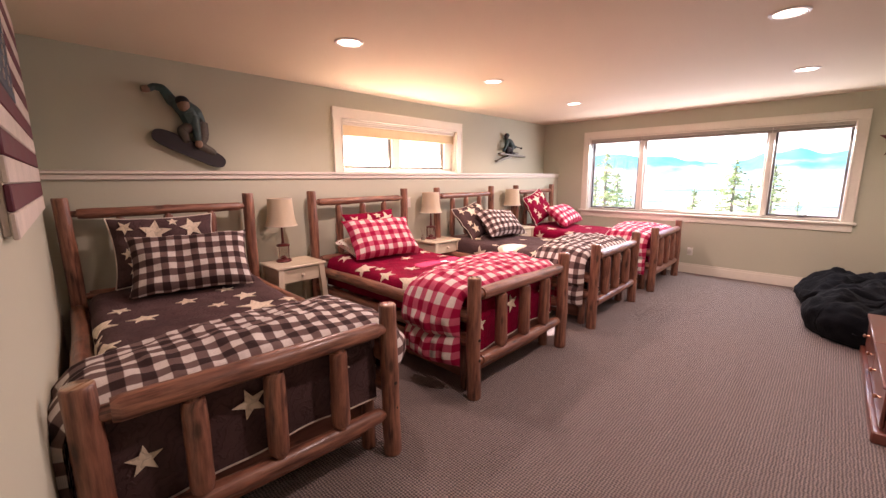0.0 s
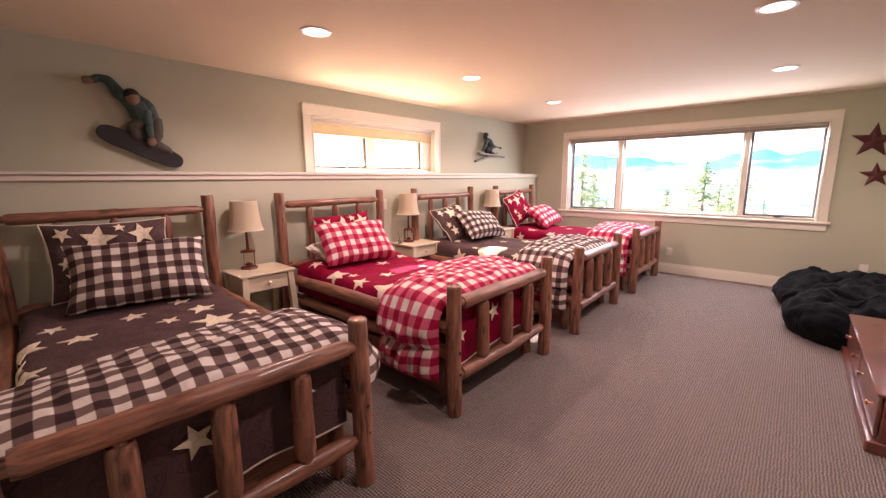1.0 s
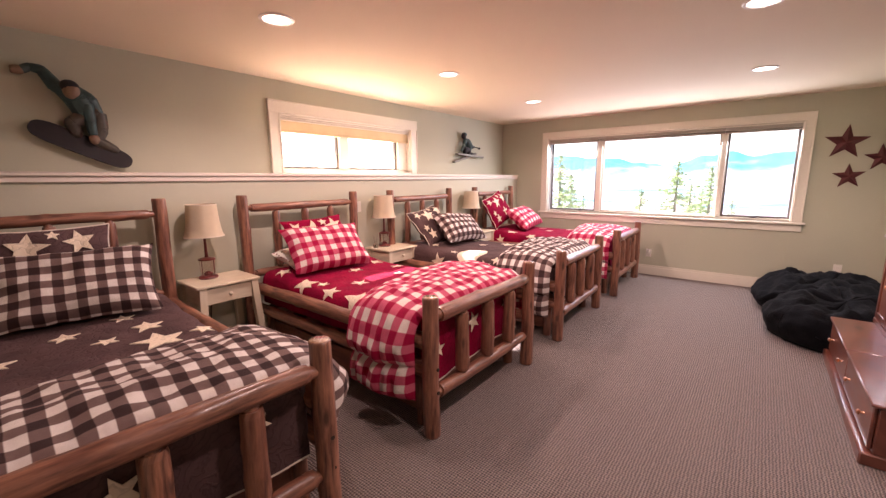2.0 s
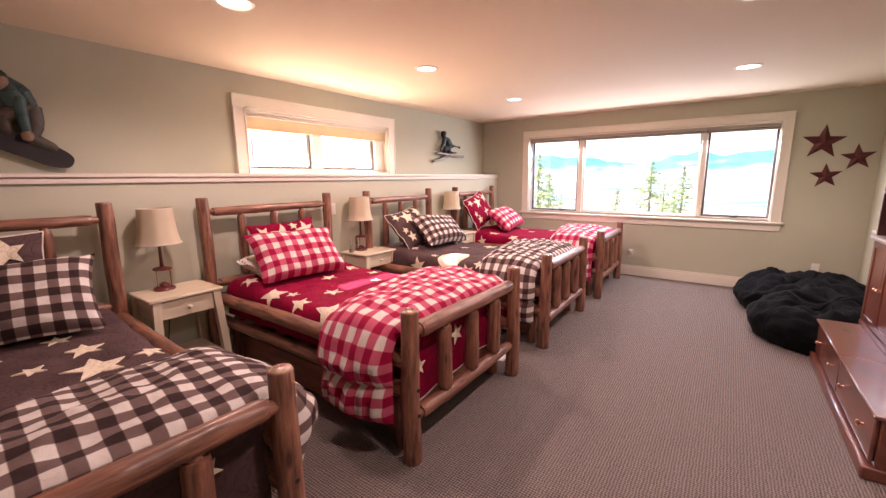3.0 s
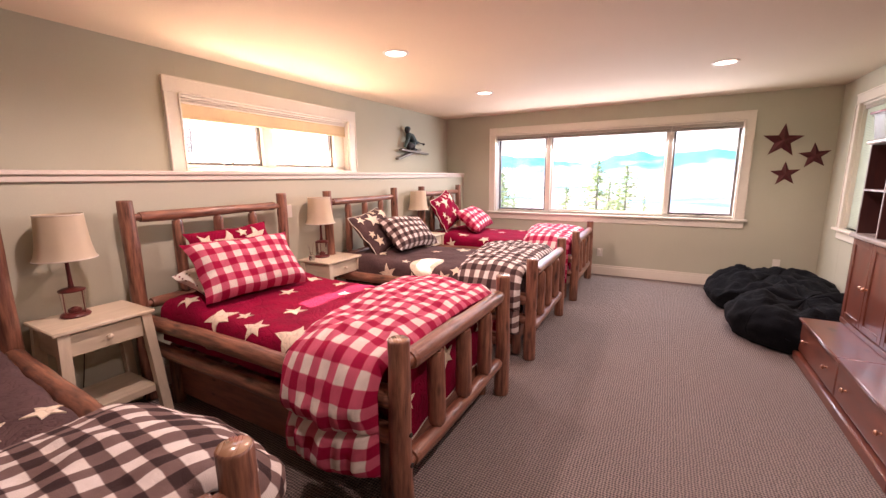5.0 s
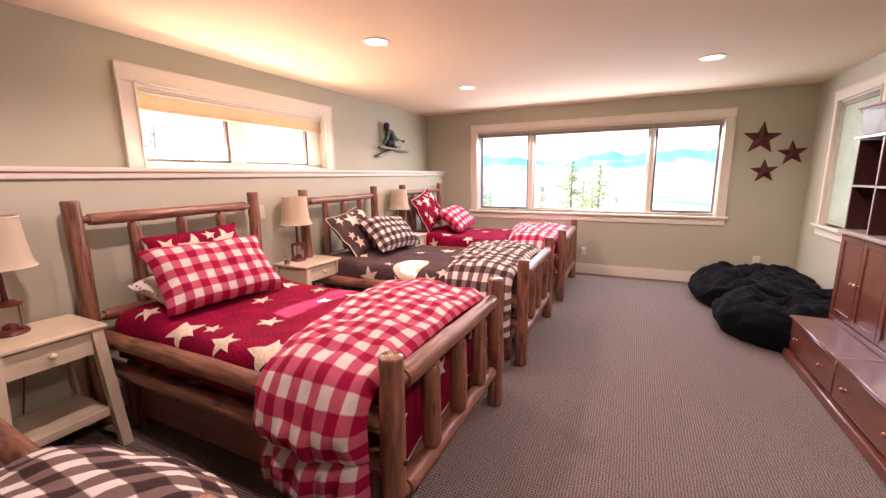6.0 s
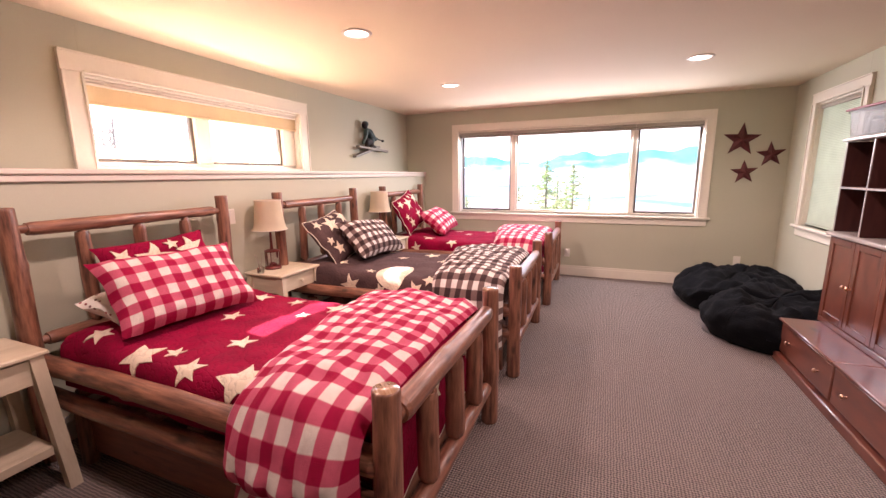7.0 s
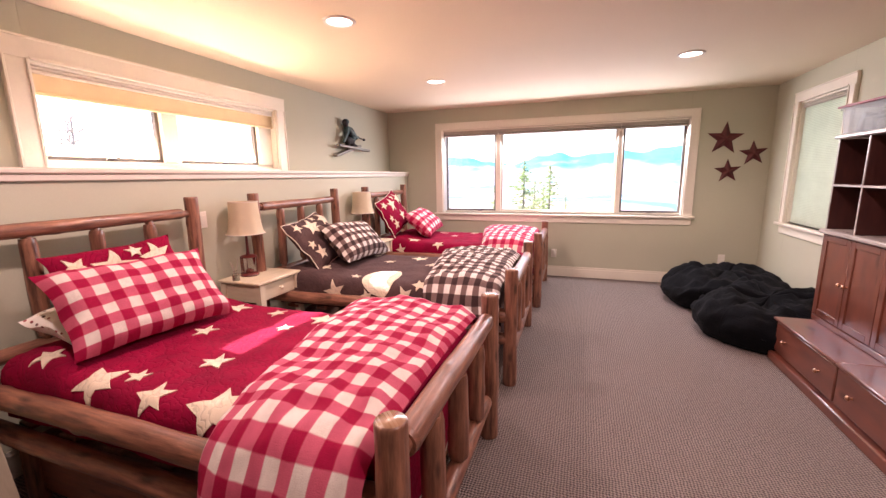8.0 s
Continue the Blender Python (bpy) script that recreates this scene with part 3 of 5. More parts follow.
cell_blind("roller_blind", "pale blind lowered over the whole side window", pose(RIGHT, 0, 0, 0, 0, -90), -RY1 + 0.014, -RY0 - 0.014, RZ0 + 0.01, RZ1 - 0.022, "side_blind", 0.016, 0.0025)

# ---- ceiling lights ----
for lx, ly in ((3.76, 1.76), (1.42, 1.94), (1.43, 3.65), (1.43, 5.43), (3.76, 3.53), (3.76, 5.34)):
    l = thing("recessed_light", "lit round recessed ceiling light with a white ring", "ceiling light", pose(lx, ly, TOP), "recessed ceiling lights")
    s = Shape()
    s.lathe([(0.078, 0.0), (0.082, -0.008), (0.1, -0.007), (0.105, -0.001), (0.105, 0.0)], 32, closed=False)
    part("trim_ring", s, "lamp_ring", l)
    s = Shape()
    s.lathe([(0.079, -0.002), (0.05, -0.006), (0.01, -0.008)], 32)
    part("diffuser", s, "lens", l, "glowing frosted diffuser")
    d = bpy.data.lights.new("downlight", "SPOT")
    d.energy, d.color, d.spot_size, d.spot_blend, d.shadow_soft_size = 18, (1.0, 0.81, 0.72), radians(160), 0.6, 0.05
    lamp = new("downlight", d)
    lamp.matrix_world = look((lx, ly, TOP - 0.06), (lx, ly, 0))


# ---- log beds ----
HEAD_X, FOOT_X, HALF = 0.42, 2.5, 0.585


def log_bed(at, seed, rail=0.57):
    bed = thing("log_bed", "peeled log twin bed frame with spindled head and foot", "bed", at, "log beds along the wall")
    k = seed * 3.1

    def one(name, p0, p1, r0, r1=None, label="", ends=False, shoulder=0.0):
        nonlocal k
        k += 1.37
        s = Shape()
        length = (Vector(p1) - Vector(p0)).length
        s.log(p0, p1, r0, r1, 18, 0.05, round(length / 0.022), 0, 1 if ends else 0, 0.014 if ends else 0.05, k, 0.009, knots=round(length * 5))
        if shoulder:
            along = (Vector(p1) - Vector(p0)).normalized()
            s.log(Vector(p0) - along * shoulder, Vector(p1) + along * shoulder, r0 * 0.62, None, 12, 0.02, 4, seed=k)
        return part(name, s, ("log", "log_end") if ends else "log", bed, label, 60)

    for side in (-1, 1):
        one("head_post", (HEAD_X, side * HALF, 0), (HEAD_X, side * HALF, 1.345), 0.049, 0.043, ends=True)
        post = one("foot_post", (FOOT_X, side * HALF, 0), (FOOT_X, side * HALF, 0.835), 0.049, 0.045, ends=True)
        for z, turn in ((0.42, -90), (0.28, -90)):
            s = Shape()
            s.lathe([(0.010, 0.03), (0.010, 0.0485), (0.006, 0.049)], 10, m=pose(FOOT_X, side * HALF, z, 0, 90, 0))
            part("bolt", s, "bolt", post, "dark recessed bolt")
        one("side_rail", (HEAD_X + 0.03, side * HALF, rail), (FOOT_X - 0.03, side * HALF, rail - 0.005), 0.045, 0.05)
        one("lower_side_rail", (HEAD_X + 0.03, side * HALF, rail - 0.175), (FOOT_X - 0.03, side * HALF, rail - 0.18), 0.04, 0.043)
    one("head_rail", (HEAD_X, -HALF + 0.068, 1.235), (HEAD_X, HALF - 0.068, 1.235), 0.036, 0.033, shoulder=0.04)
    one("lower_head_rail", (HEAD_X, -HALF + 0.068, 0.655), (HEAD_X, HALF - 0.068, 0.655), 0.036, shoulder=0.04)
    one("foot_rail", (FOOT_X, -HALF + 0.066, 0.718), (FOOT_X, HALF - 0.066, 0.712), 0.046, 0.041, shoulder=0.04)
    one("lower_foot_rail", (FOOT_X, -HALF + 0.066, 0.25), (FOOT_X, HALF - 0.066, 0.245), 0.042, 0.039, shoulder=0.04)
    for y in (-0.29, 0.0, 0.295):
        one("head_spindle", (HEAD_X, y, 0.705), (HEAD_X, y, 1.192), 0.037, 0.034, shoulder=0.03)
        one("foot_spindle", (FOOT_X, y, 0.297), (FOOT_X, y, 0.668), 0.045, 0.042, shoulder=0.03)
    for i in range(7):
        part("slat", boxes((0.62 + i * 0.28, 0.72 + i * 0.28, -HALF + 0.05, HALF - 0.05, 0.395, 0.415), c=0.004), "board", bed)
    return bed


def trundle(at):
    t = thing("trundle", "dark stained wooden trundle box under a log bed", "trundle", at, "trundles under the beds")
    for y in (-0.5, 0.5):
        part("side_board", boxes((0.6, 2.34, y - 0.012, y + 0.012, 0.06, 0.27), c=0.004), "board", t)
    for x in (0.6, 2.34):
        part("end_board", boxes((x - 0.012, x + 0.012, -0.512, 0.512, 0.06, 0.30), c=0.004), "board", t)
    part("bottom_board", boxes((0.612, 2.328, -0.488, 0.488, 0.08, 0.1), c=0.003), "board", t)
    for x in (0.63, 2.37):
        for y in (-0.52, 0.52):
            s = Shape()
            s.log((x, y, 0), (x, y, 0.34), 0.04, 0.036, 12, 0.03, 4, seed=x + y)
            part("post", s, "log", t)
    return t


# ---- bedding ----
TOP_Z, EDGE, BEND = 0.665, 0.535, 0.075


def over_bed(y_arc, half, bend, top, crown=0.012):
    """Place and normal on a cloth laid over the bed, by arc length across from the middle: (y, z), (ny, nz)."""
    a, sg = abs(y_arc), 1 if y_arc >= 0 else -1
    flat = half - bend
    if a <= flat:
        return (y_arc, top + crown * (1 - (a / flat) ** 2)), (0.0, 1.0)
    turn = bend * math.pi / 2
    if a <= flat + turn:
        t = (a - flat) / bend
        return (sg * (flat + bend * math.sin(t)), top - bend * (1 - math.cos(t))), (sg * math.sin(t), math.cos(t))
    return (sg * half, top - bend - (a - flat - turn)), (sg * 1.0, 0.0)


def quilt_at(x, arc, lift=0.0):
    (y, z), (ny, nz) = over_bed(arc, EDGE, BEND, TOP_Z)
    puff = 0.010 * noise.noise((x * 5, arc * 5, 3.3)) + 0.006 * noise.noise((x * 13, arc * 13, 1.3))
    puff += 0.010 * (0.2 - abs(noise.noise((x * 5 + 3, arc * 7, 8.1)))) + 0.005 * (0.2 - abs(noise.noise((x * 12, arc * 14, 2.7))))
    head = 0.035 * math.exp(-((x - 0.7) / 0.25) ** 2) * nz
    return Vector((x, y + ny * (puff + lift), z + nz * (puff + lift) + head))


def star_points(r, inner=0.42, turn=0.0, wob=0.06, seed=0):
    out = []
    for i in range(10):
        a = turn + math.pi / 2 + i * math.pi / 5
        q = (r if i % 2 == 0 else r * inner) * (1 + wob * noise.noise((i * 2.3, seed, 0.5)) * 2)
        out.append((q * math.cos(a), q * math.sin(a)))
    return out


def patch(points, place, rings=4):
    """A flat outline filled with rings towards its middle and laid on a curved cloth by place(a, b, lift)."""
    s = Shape()
    edge = []
    for (a, b), (c, d) in zip(points, points[1:] + points[:1]):
        edge += [(a + (c - a) * t / 3, b + (d - b) * t / 3) for t in range(3)]
    skirt = [s.vert(place(a * 1.01, b * 1.01, 0.0), (a, b)) for a, b in edge]
    loops = [skirt]
    for i in range(rings):
        k = 1 - i / rings
        loops.append([s.vert(place(a * k, b * k, 0.0045), (a * k, b * k)) for a, b in edge])
    mid = s.vert(place(0, 0, 0.0045), (0, 0))
    n = len(edge)
    for p, q in zip(loops, loops[1:]):
        for j in range(n):
            s.face((p[j], p[(j + 1) % n], q[(j + 1) % n], q[j]))
    for j in range(n):
        s.face((loops[-1][j], loops[-1][(j + 1) % n], mid))
    return s


def quilt(at, mat, colour, stars, moon=None):
    q = thing("quilt", colour + " quilt with cream appliqued stars spread on a bed", "quilt", at, "quilts on the beds")
    x0, x1 = 0.56, 2.425
    span = (EDGE - BEND) + BEND * math.pi / 2 + 0.16

    def top(u, v):
        x, arc = x0 + (x1 - x0) * u, -span + 2 * span * v
        p = quilt_at(x, arc)
        if u > 0.96:
            p.z -= 0.03 * ((u - 0.96) / 0.04) ** 2
        return p

    s = Shape()
    s.grid(60, 44, top, lambda u, v: (x0 + (x1 - x0) * u, -span + 2 * span * v))
    part("top_cloth", s, mat, q, recalc=False)
    s = Shape()

    def fall(u, v):
        y = -EDGE - 0.012 + (2 * EDGE + 0.024) * u
        drop = 0.36 + 0.025 * math.sin(u * 5 + 1)
        return (x1 - 0.006 + 0.010 * math.sin(u * 17) * v + 0.012 * v, y, TOP_Z - 0.012 - drop * v)

    s.grid(40, 12, fall, lambda u, v: (3 + u * 1.1, v * 0.36))
    foot = part("foot_fall", s, mat, q, recalc=False)
    s = Shape()
    s.grid(40, 1, lambda u, v: Vector(fall(u, 0.975 + 0.028 * v)) + Vector((0.004, 0, 0)), lambda u, v: (u, v * 0.02))
    part("hem", s, "piping", foot, "white bound hem", recalc=False)
    for i, (y, dz, r) in enumerate(((-0.45, 0.20, 0.06), (-0.08, 0.13, 0.07), (0.34, 0.11, 0.05))):
        st = patch(star_points(r, 0.42, 0.3 * i, 0.05, i + 9), lambda a, b, lift, y=y, dz=dz: Vector((x1 + 0.012 + lift, y + a, TOP_Z - dz + b)), 2)
        part("star", st, "star", foot, "cream cloth star")
    for i, (x, arc, r) in enumerate(stars):
        r *= 1.12
        turn = 0.9 + 0.7 * math.sin(i * 2.1 + x)
        st = patch(star_points(r, 0.43, turn, 0.09, i), lambda a, b, lift, x=x, arc=arc: quilt_at(x + a, arc + b, lift), 4)
        part("star", st, "star", q, "cream cloth star")
    if moon:
        x, arc, r = moon
        outline = [(r * math.cos(t) * 1.0 - (0.55 * r * max(0, math.cos(t)) if abs(math.sin(t)) < 0.99 else 0), r * math.sin(t)) for t in [2 * math.pi * i / 26 for i in range(26)]]
        part("moon", patch(outline, lambda a, b, lift: quilt_at(x + a, arc + b, lift), 5), "star", q, "large cream cloth moon")
    return q


def comforter(at, mat, colour, seed, skew=0.24, back=0.0, bulge=0.07, loft=0.07):
    """A comforter folded in two over the foot of the bed, puffed, both ends hanging over the side rails."""
    half, bend, top = 0.648, 0.12, 0.705
    reach = (half - bend) + bend * math.pi / 2
    c = thing("folded_comforter", colour + " checked comforter folded over the foot of a bed", "comforter", at, "comforters on the beds")

    def layer(name, a0, a1, inset, thick, shift, label=""):
        def base(u, v):
            arc = a0 + (a1 - a0) * v
            (y, z), (ny, nz) = over_bed(arc, half - inset, bend, top - inset, 0.02)
            left = 1.65 + back + skew * (0.5 - y / 1.2 * 0.9) + shift
            x = left + (2.43 - shift * 0.3 - left) * u
            edge = max(0.0, 1 - abs(2 * u - 1) ** 7) ** 0.5 * max(0.0, 1 - abs(2 * v - 1) ** (24 if a1 > 0 else 3)) ** 0.5
            hang = max(0.0, abs(arc) - reach + 0.05)
            h = thick * (0.4 + 0.6 * math.sin(math.pi * u) ** 0.6)
            h += 0.02 * noise.noise((x * 5 + seed, arc * 4, seed)) + 0.006 * noise.noise((x * 27 + seed, arc * 24, seed)) + 0.015 * noise.noise((x * 12 + seed, arc * 10, 2 * seed))
            h += 0.024 * noise.noise((x * 13 + seed, arc * 1.6, 2 * seed)) * min(1, hang * 6 + 0.15)
            h += 0.012 * noise.noise((x * 26, arc * 5, seed)) * min(1, hang * 8)
            h += 0.05 * min(1, hang / 0.12)
            h += 0.016 * (0.25 - abs(noise.noise((x * 6 + seed * 3, arc * 5, seed)))) + 0.009 * (0.25 - abs(noise.noise((x * 13, arc * 9 + seed, seed))))
            return Vector((x, y, z)), Vector((0, ny, nz)), max(0.006, h) * edge, arc, x

        def outer(u, v):
            p, n, h, arc, x = base(u, v)
            q = p + n * (h + 0.004)
            if arc > 0:
                q.y += bulge * min(1, max(0.0, arc - reach + 0.12) / 0.15) * max(0.0, 1 - abs(2 * u - 1) ** 6) * (1 - max(0.0, v - 0.93) / 0.07)
            q.x += 0.016 * noise.noise((arc * 6, seed, u * 2)) * (1 if u < 0.97 else 0.3)
            if v in (0.0, 1.0):
                q.z += 0.004
            q.z += 0.018 * noise.noise((x * 5, seed, 4.0)) * min(1, max(0.0, abs(arc) - reach) / 0.1)
            return q

        def cloth(u, v):
            p, n, h, arc, x = base(u, v)
            return (1.9 - (2.43 - x) * 1.05 + 0.02 * noise.noise((arc * 3, seed, 0.2)), arc + seed * 0.031 + shift)

        s = Shape()
        n = 120 if a1 > 0 else 30
        s.grid(40, n, outer, cloth)
        s.grid(8, n // 3, lambda u, v: base(u, v)[0], cloth)
        return part(name, s, mat, c, label, 80, False)

    layer("upper_layer", -(reach + 0.17), reach + 0.25, 0.0, loft, 0.0)
    layer("under_layer", -(reach + 0.36), -(reach + 0.135), 0.006, 0.075, 0.02, "lower fold of the same checked cloth")
    return c


def pillow_shape(w, h, t, seed, ears=0.085):
    """A stuffed pillow: width along y, height along x, bulging along z."""

    def front(u, v, sign):
        a, b = 2 * u - 1, 2 * v - 1
        x = h / 2 * a * (1 - ears * (1 - b * b) * abs(a) ** 2)
        y = w / 2 * b * (1 - ears * (1 - a * a) * abs(b) ** 2)
        body = max(0.0, (1 - a ** 4) * (1 - b ** 4)) ** 0.62
        z = sign * t / 2 * body
        z += (0.006 * noise.noise((x * 22 + seed, y * 14, seed)) + 0.018 * noise.noise((x * 9 + seed, y * 9, seed)) + 0.026 * noise.noise((x * 3.5 + seed, y * 3.5, seed * 2))) * body
        z += 0.03 * noise.noise((x * 11, y * 11, seed)) * (1 - body)
        z += sign * (0.014 * (0.25 - abs(noise.noise((x * 7 + seed, y * 5, seed)))) + 0.007 * (0.25 - abs(noise.noise((x * 15, y * 11 + seed, seed))))) * body
        return Vector((x, y, z))

    return front


def pillow(name, label, m, mat, w, h, t, seed, stars=(), piping=False, group=""):
    front = pillow_shape(w, h, t, seed)
    p = thing(name, label, "pillow", m, group)
    s = Shape()
    s.grid(26, 34, lambda u, v: front(u, v, 1), lambda u, v: (h * u + seed * 0.113, w * v + seed * 0.071))
    s.grid(26, 34, lambda u, v: front(u, v, -1), lambda u, v: (h * u + 0.4, w * v))
    part("cover", s, mat, p, recalc=False, angle=80)
    for i, (a0, b0, r, turn) in enumerate(stars):
        st = patch(star_points(r, 0.43, turn, 0.08, i + seed), lambda a, b, lift: front(min(1, max(0, (a0 + a) / h + 0.5)), min(1, max(0, (b0 + b) / w + 0.5)), 1) + Vector((0, 0, lift + 0.003)), 4)
        part("star", st, "star", p, "cream cloth star")
    if piping:
        s = Shape()
        pts = [front(i / 12, 0, 1) for i in range(12)] + [front(1, i / 14, 1) for i in range(14)] + [front(1 - i / 12, 1, 1) for i in range(12)] + [front(0, 1 - i / 14, 1) for i in range(14)]
        n = len(pts)
        for i in range(n):
            a, b = pts[i], pts[(i + 1) % n]
            s.log(a * 1.005, b * 1.005, 0.0042, 0.0042, 6, 0, 1, tip=0.0005)
        part("piping", s, "piping", p, "white corded edge")
    return p


def lean(x, y, z, tilt, twist=0.0, turn=0.0):
    return pose(x, y, z) @ pose(0, 0, 0, 0, 0, twist) @ pose(0, 0, 0, 0, tilt, 0) @ pose(0, 0, 0, 0, 0, turn)


def mattress(at, dotted_sheet):
    s = Shape()
    s.box(0.48, 2.40, -0.5, 0.5, 0.416, 0.645, c=0.045)
    whole("mattress", s, "dots", "mattress in a white dotted fitted sheet", "mattress", at, "mattresses", angle=60)


STARS = {
    1: ((1.53, 0.26, 0.115), (1.37, 0.07, 0.05), (1.15, -0.06, 0.06), (1.34, -0.31, 0.075), (1.28, -0.52, 0.095), (1.48, -0.56, 0.06), (1.24, 0.27, 0.075), (1.51, 0.46, 0.055), (1.02, 0.2, 0.055), (1.66, -0.5, 0.065), (1.08, -0.4, 0.05)),
    2: ((0.76, -0.45, 0.065), (1.13, -0.49, 0.092), (1.25, -0.405, 0.046), (1.45, -0.49, 0.076), (1.75, -0.48, 0.122), (1.12, 0.02, 0.06), (1.46, -0.22, 0.068), (1.48, 0.19, 0.044), (0.98, 0.36, 0.07), (1.6, 0.37, 0.08), (1.27, 0.38, 0.05)),
    3: ((1.8, -0.5, 0.055), (1.72, 0.07, 0.065), (1.09, -0.61, 0.09), (1.37, -0.63, 0.058), (0.85, -0.3, 0.06), (1.28, 0.11, 0.05), (1.22, -0.42, 0.04), (1.69, -0.6, 0.07), (1.5, 0.32, 0.07), (1.02, 0.33, 0.05)),
    4: ((0.98, -0.41, 0.075), (1.32, -0.5, 0.065), (1.64, -0.58, 0.065), (1.38, 0.02, 0.05), (1.57, 0.38, 0.06), (0.85, -0.6, 0.06), (1.15, 0.3, 0.06))}
SHAM_STARS = ((-0.12, -0.07, 0.105, 0.15), (-0.14, 0.17, 0.09, 0.5), (-0.2, 0.05, 0.04, 0.2), (-0.17, -0.24, 0.055, 0.8), (0.08, 0.06, 0.08, 0.3), (0.12, -0.2, 0.07, 0.1), (0.04, 0.27, 0.05, 0.9), (0.02, -0.25, 0.045, 0.4))

BEDS = ((pose(0, 0.92, 0, 0, 0, -3.0), "brown", 1), (pose(0, 2.68, 0), "red", 2), (pose(0, 4.385, 0, 0, 0, 1.6), "brown", 3), (pose(0, 6.165, 0, 0, 0, 1.4), "red", 4))
PILLOWS = {
    1: ((0.565, -0.05, 0.955, 74, 0, 0), (0.87, 0.05, 0.89, 55, -9, 0)),
    2: ((0.60, 0.03, 0.888, 66, 0, 2), (0.88, -0.085, 0.882, 52, -7, 0)),
    3: ((0.66, -0.10, 0.90, 52, 4, 8), (0.92, 0.13, 0.87, 43, 0, -4)),
    4: ((0.60, -0.19, 0.99, 66, 0, 14), (0.93, 0.09, 0.86, 37, 0, 6)),
}
for m, colour, i in BEDS:
    log_bed(m, i, 0.57 if i < 3 else 0.51)
    trundle(m)
    mattress(m, i)
    quilt(m, colour + "_quilt", "deep red" if colour == "red" else "dark brown", STARS[i], (1.5, -0.42, 0.2) if i == 3 else None)
    comforter(m, colour + "_check", "red and white" if colour == "red" else "brown and white", i * 1.7, back=0.08 if i == 1 else 0.0, bulge=0.10 if i == 1 else 0.07, loft=0.05 if i == 1 else 0.07)
    back, fore = PILLOWS[i]
    pillow("star_sham", ("deep red" if colour == "red" else "dark brown") + " pillow sham with cream stars leaning on the headboard", m @ lean(*back), colour + "_quilt", 0.66, 0.50, 0.15, i * 2.3, [(a + (0.02 if i == 2 else 0), b, r * (1.2 if i == 2 else 1), w) for a, b, r, w in SHAM_STARS], i != 2, "star shams")
    pillow("checked_pillow", ("red" if colour == "red" else "brown") + " and white checked pillow in front of a sham", m @ lean(*fore), colour + "_check", 0.75, 0.45, 0.2, i * 3.7, (), False, "checked pillows")
    if i == 2:
        pillow("sleeping_pillow", "white dotted pillow flat under the shams", m @ lean(0.68, -0.14, 0.79, 22, 8, 6), "dots", 0.56, 0.36, 0.15, i * 1.9, (), False, "sleeping pillows")


# ---- nightstands and lamps ----
def nightstand(at):
    n = thing("nightstand", "cream painted nightstand with one drawer and a low shelf", "nightstand", at, "nightstands between the beds")
    part("tabletop", boxes((-0.2, 0.2, -0.235, 0.235, 0.683, 0.705), c=0.006), "cream_wood", n)
    for sx in (-1, 1):
        for sy in (-1, 1):
            s = Shape()
            a, b = 0.025, 0.025
            top = Vector((sx * 0.165, sy * 0.19, 0.683))
            low = Vector((sx * 0.2, sy * 0.228, 0.0))
            ids = [[s.vert(p + Vector((dx * w, dy * w, 0)), (dx * w + dy * w, p.z)) for dx, dy in ((-1, -1), (1, -1), (1, 1), (-1, 1))] for p, w in ((low, b), (top, a))]
            for j in range(4):
                s.face((ids[0][j], ids[0][(j + 1) % 4], ids[1][(j + 1) % 4], ids[1][j]))
            s.face(ids[0][::-1])
            s.face(ids[1])
            part("leg", s, "cream_wood", n)
    for sy in (-1, 1):
        part("side_panel", boxes((-0.16, 0.155, sy * 0.193 - 0.008, sy * 0.193 + 0.008, 0.54, 0.682), c=0.003), "cream_wood", n)
    part("back_panel", boxes((-0.176, -0.16, -0.19, 0.19, 0.54, 0.682), c=0.003), "cream_wood", n)
    d = part("drawer", boxes((0.158, 0.176, -0.168, 0.168, 0.553, 0.672), (-0.14, 0.158, -0.16, 0.16, 0.56, 0.655), c=0.003), "cream_wood", n)
    s = Shape()
    s.lathe([(0.007, 0.0), (0.007, 0.012), (0.015, 0.018), (0.016, 0.026), (0.010, 0.033), (0.002, 0.035)], 16, m=pose(0.176, 0, 0.615, 0, 90, 0))
    part("knob", s, "knob", d, "round cream knob")
    part("shelf", boxes((-0.172, 0.172, -0.2, 0.2, 0.207, 0.228), c=0.004), "cream_wood", n)
    part("shelf_rail", boxes((0.172, 0.186, -0.185, 0.185, 0.19, 0.234), c=0.003), "cream_wood", n)
    return n


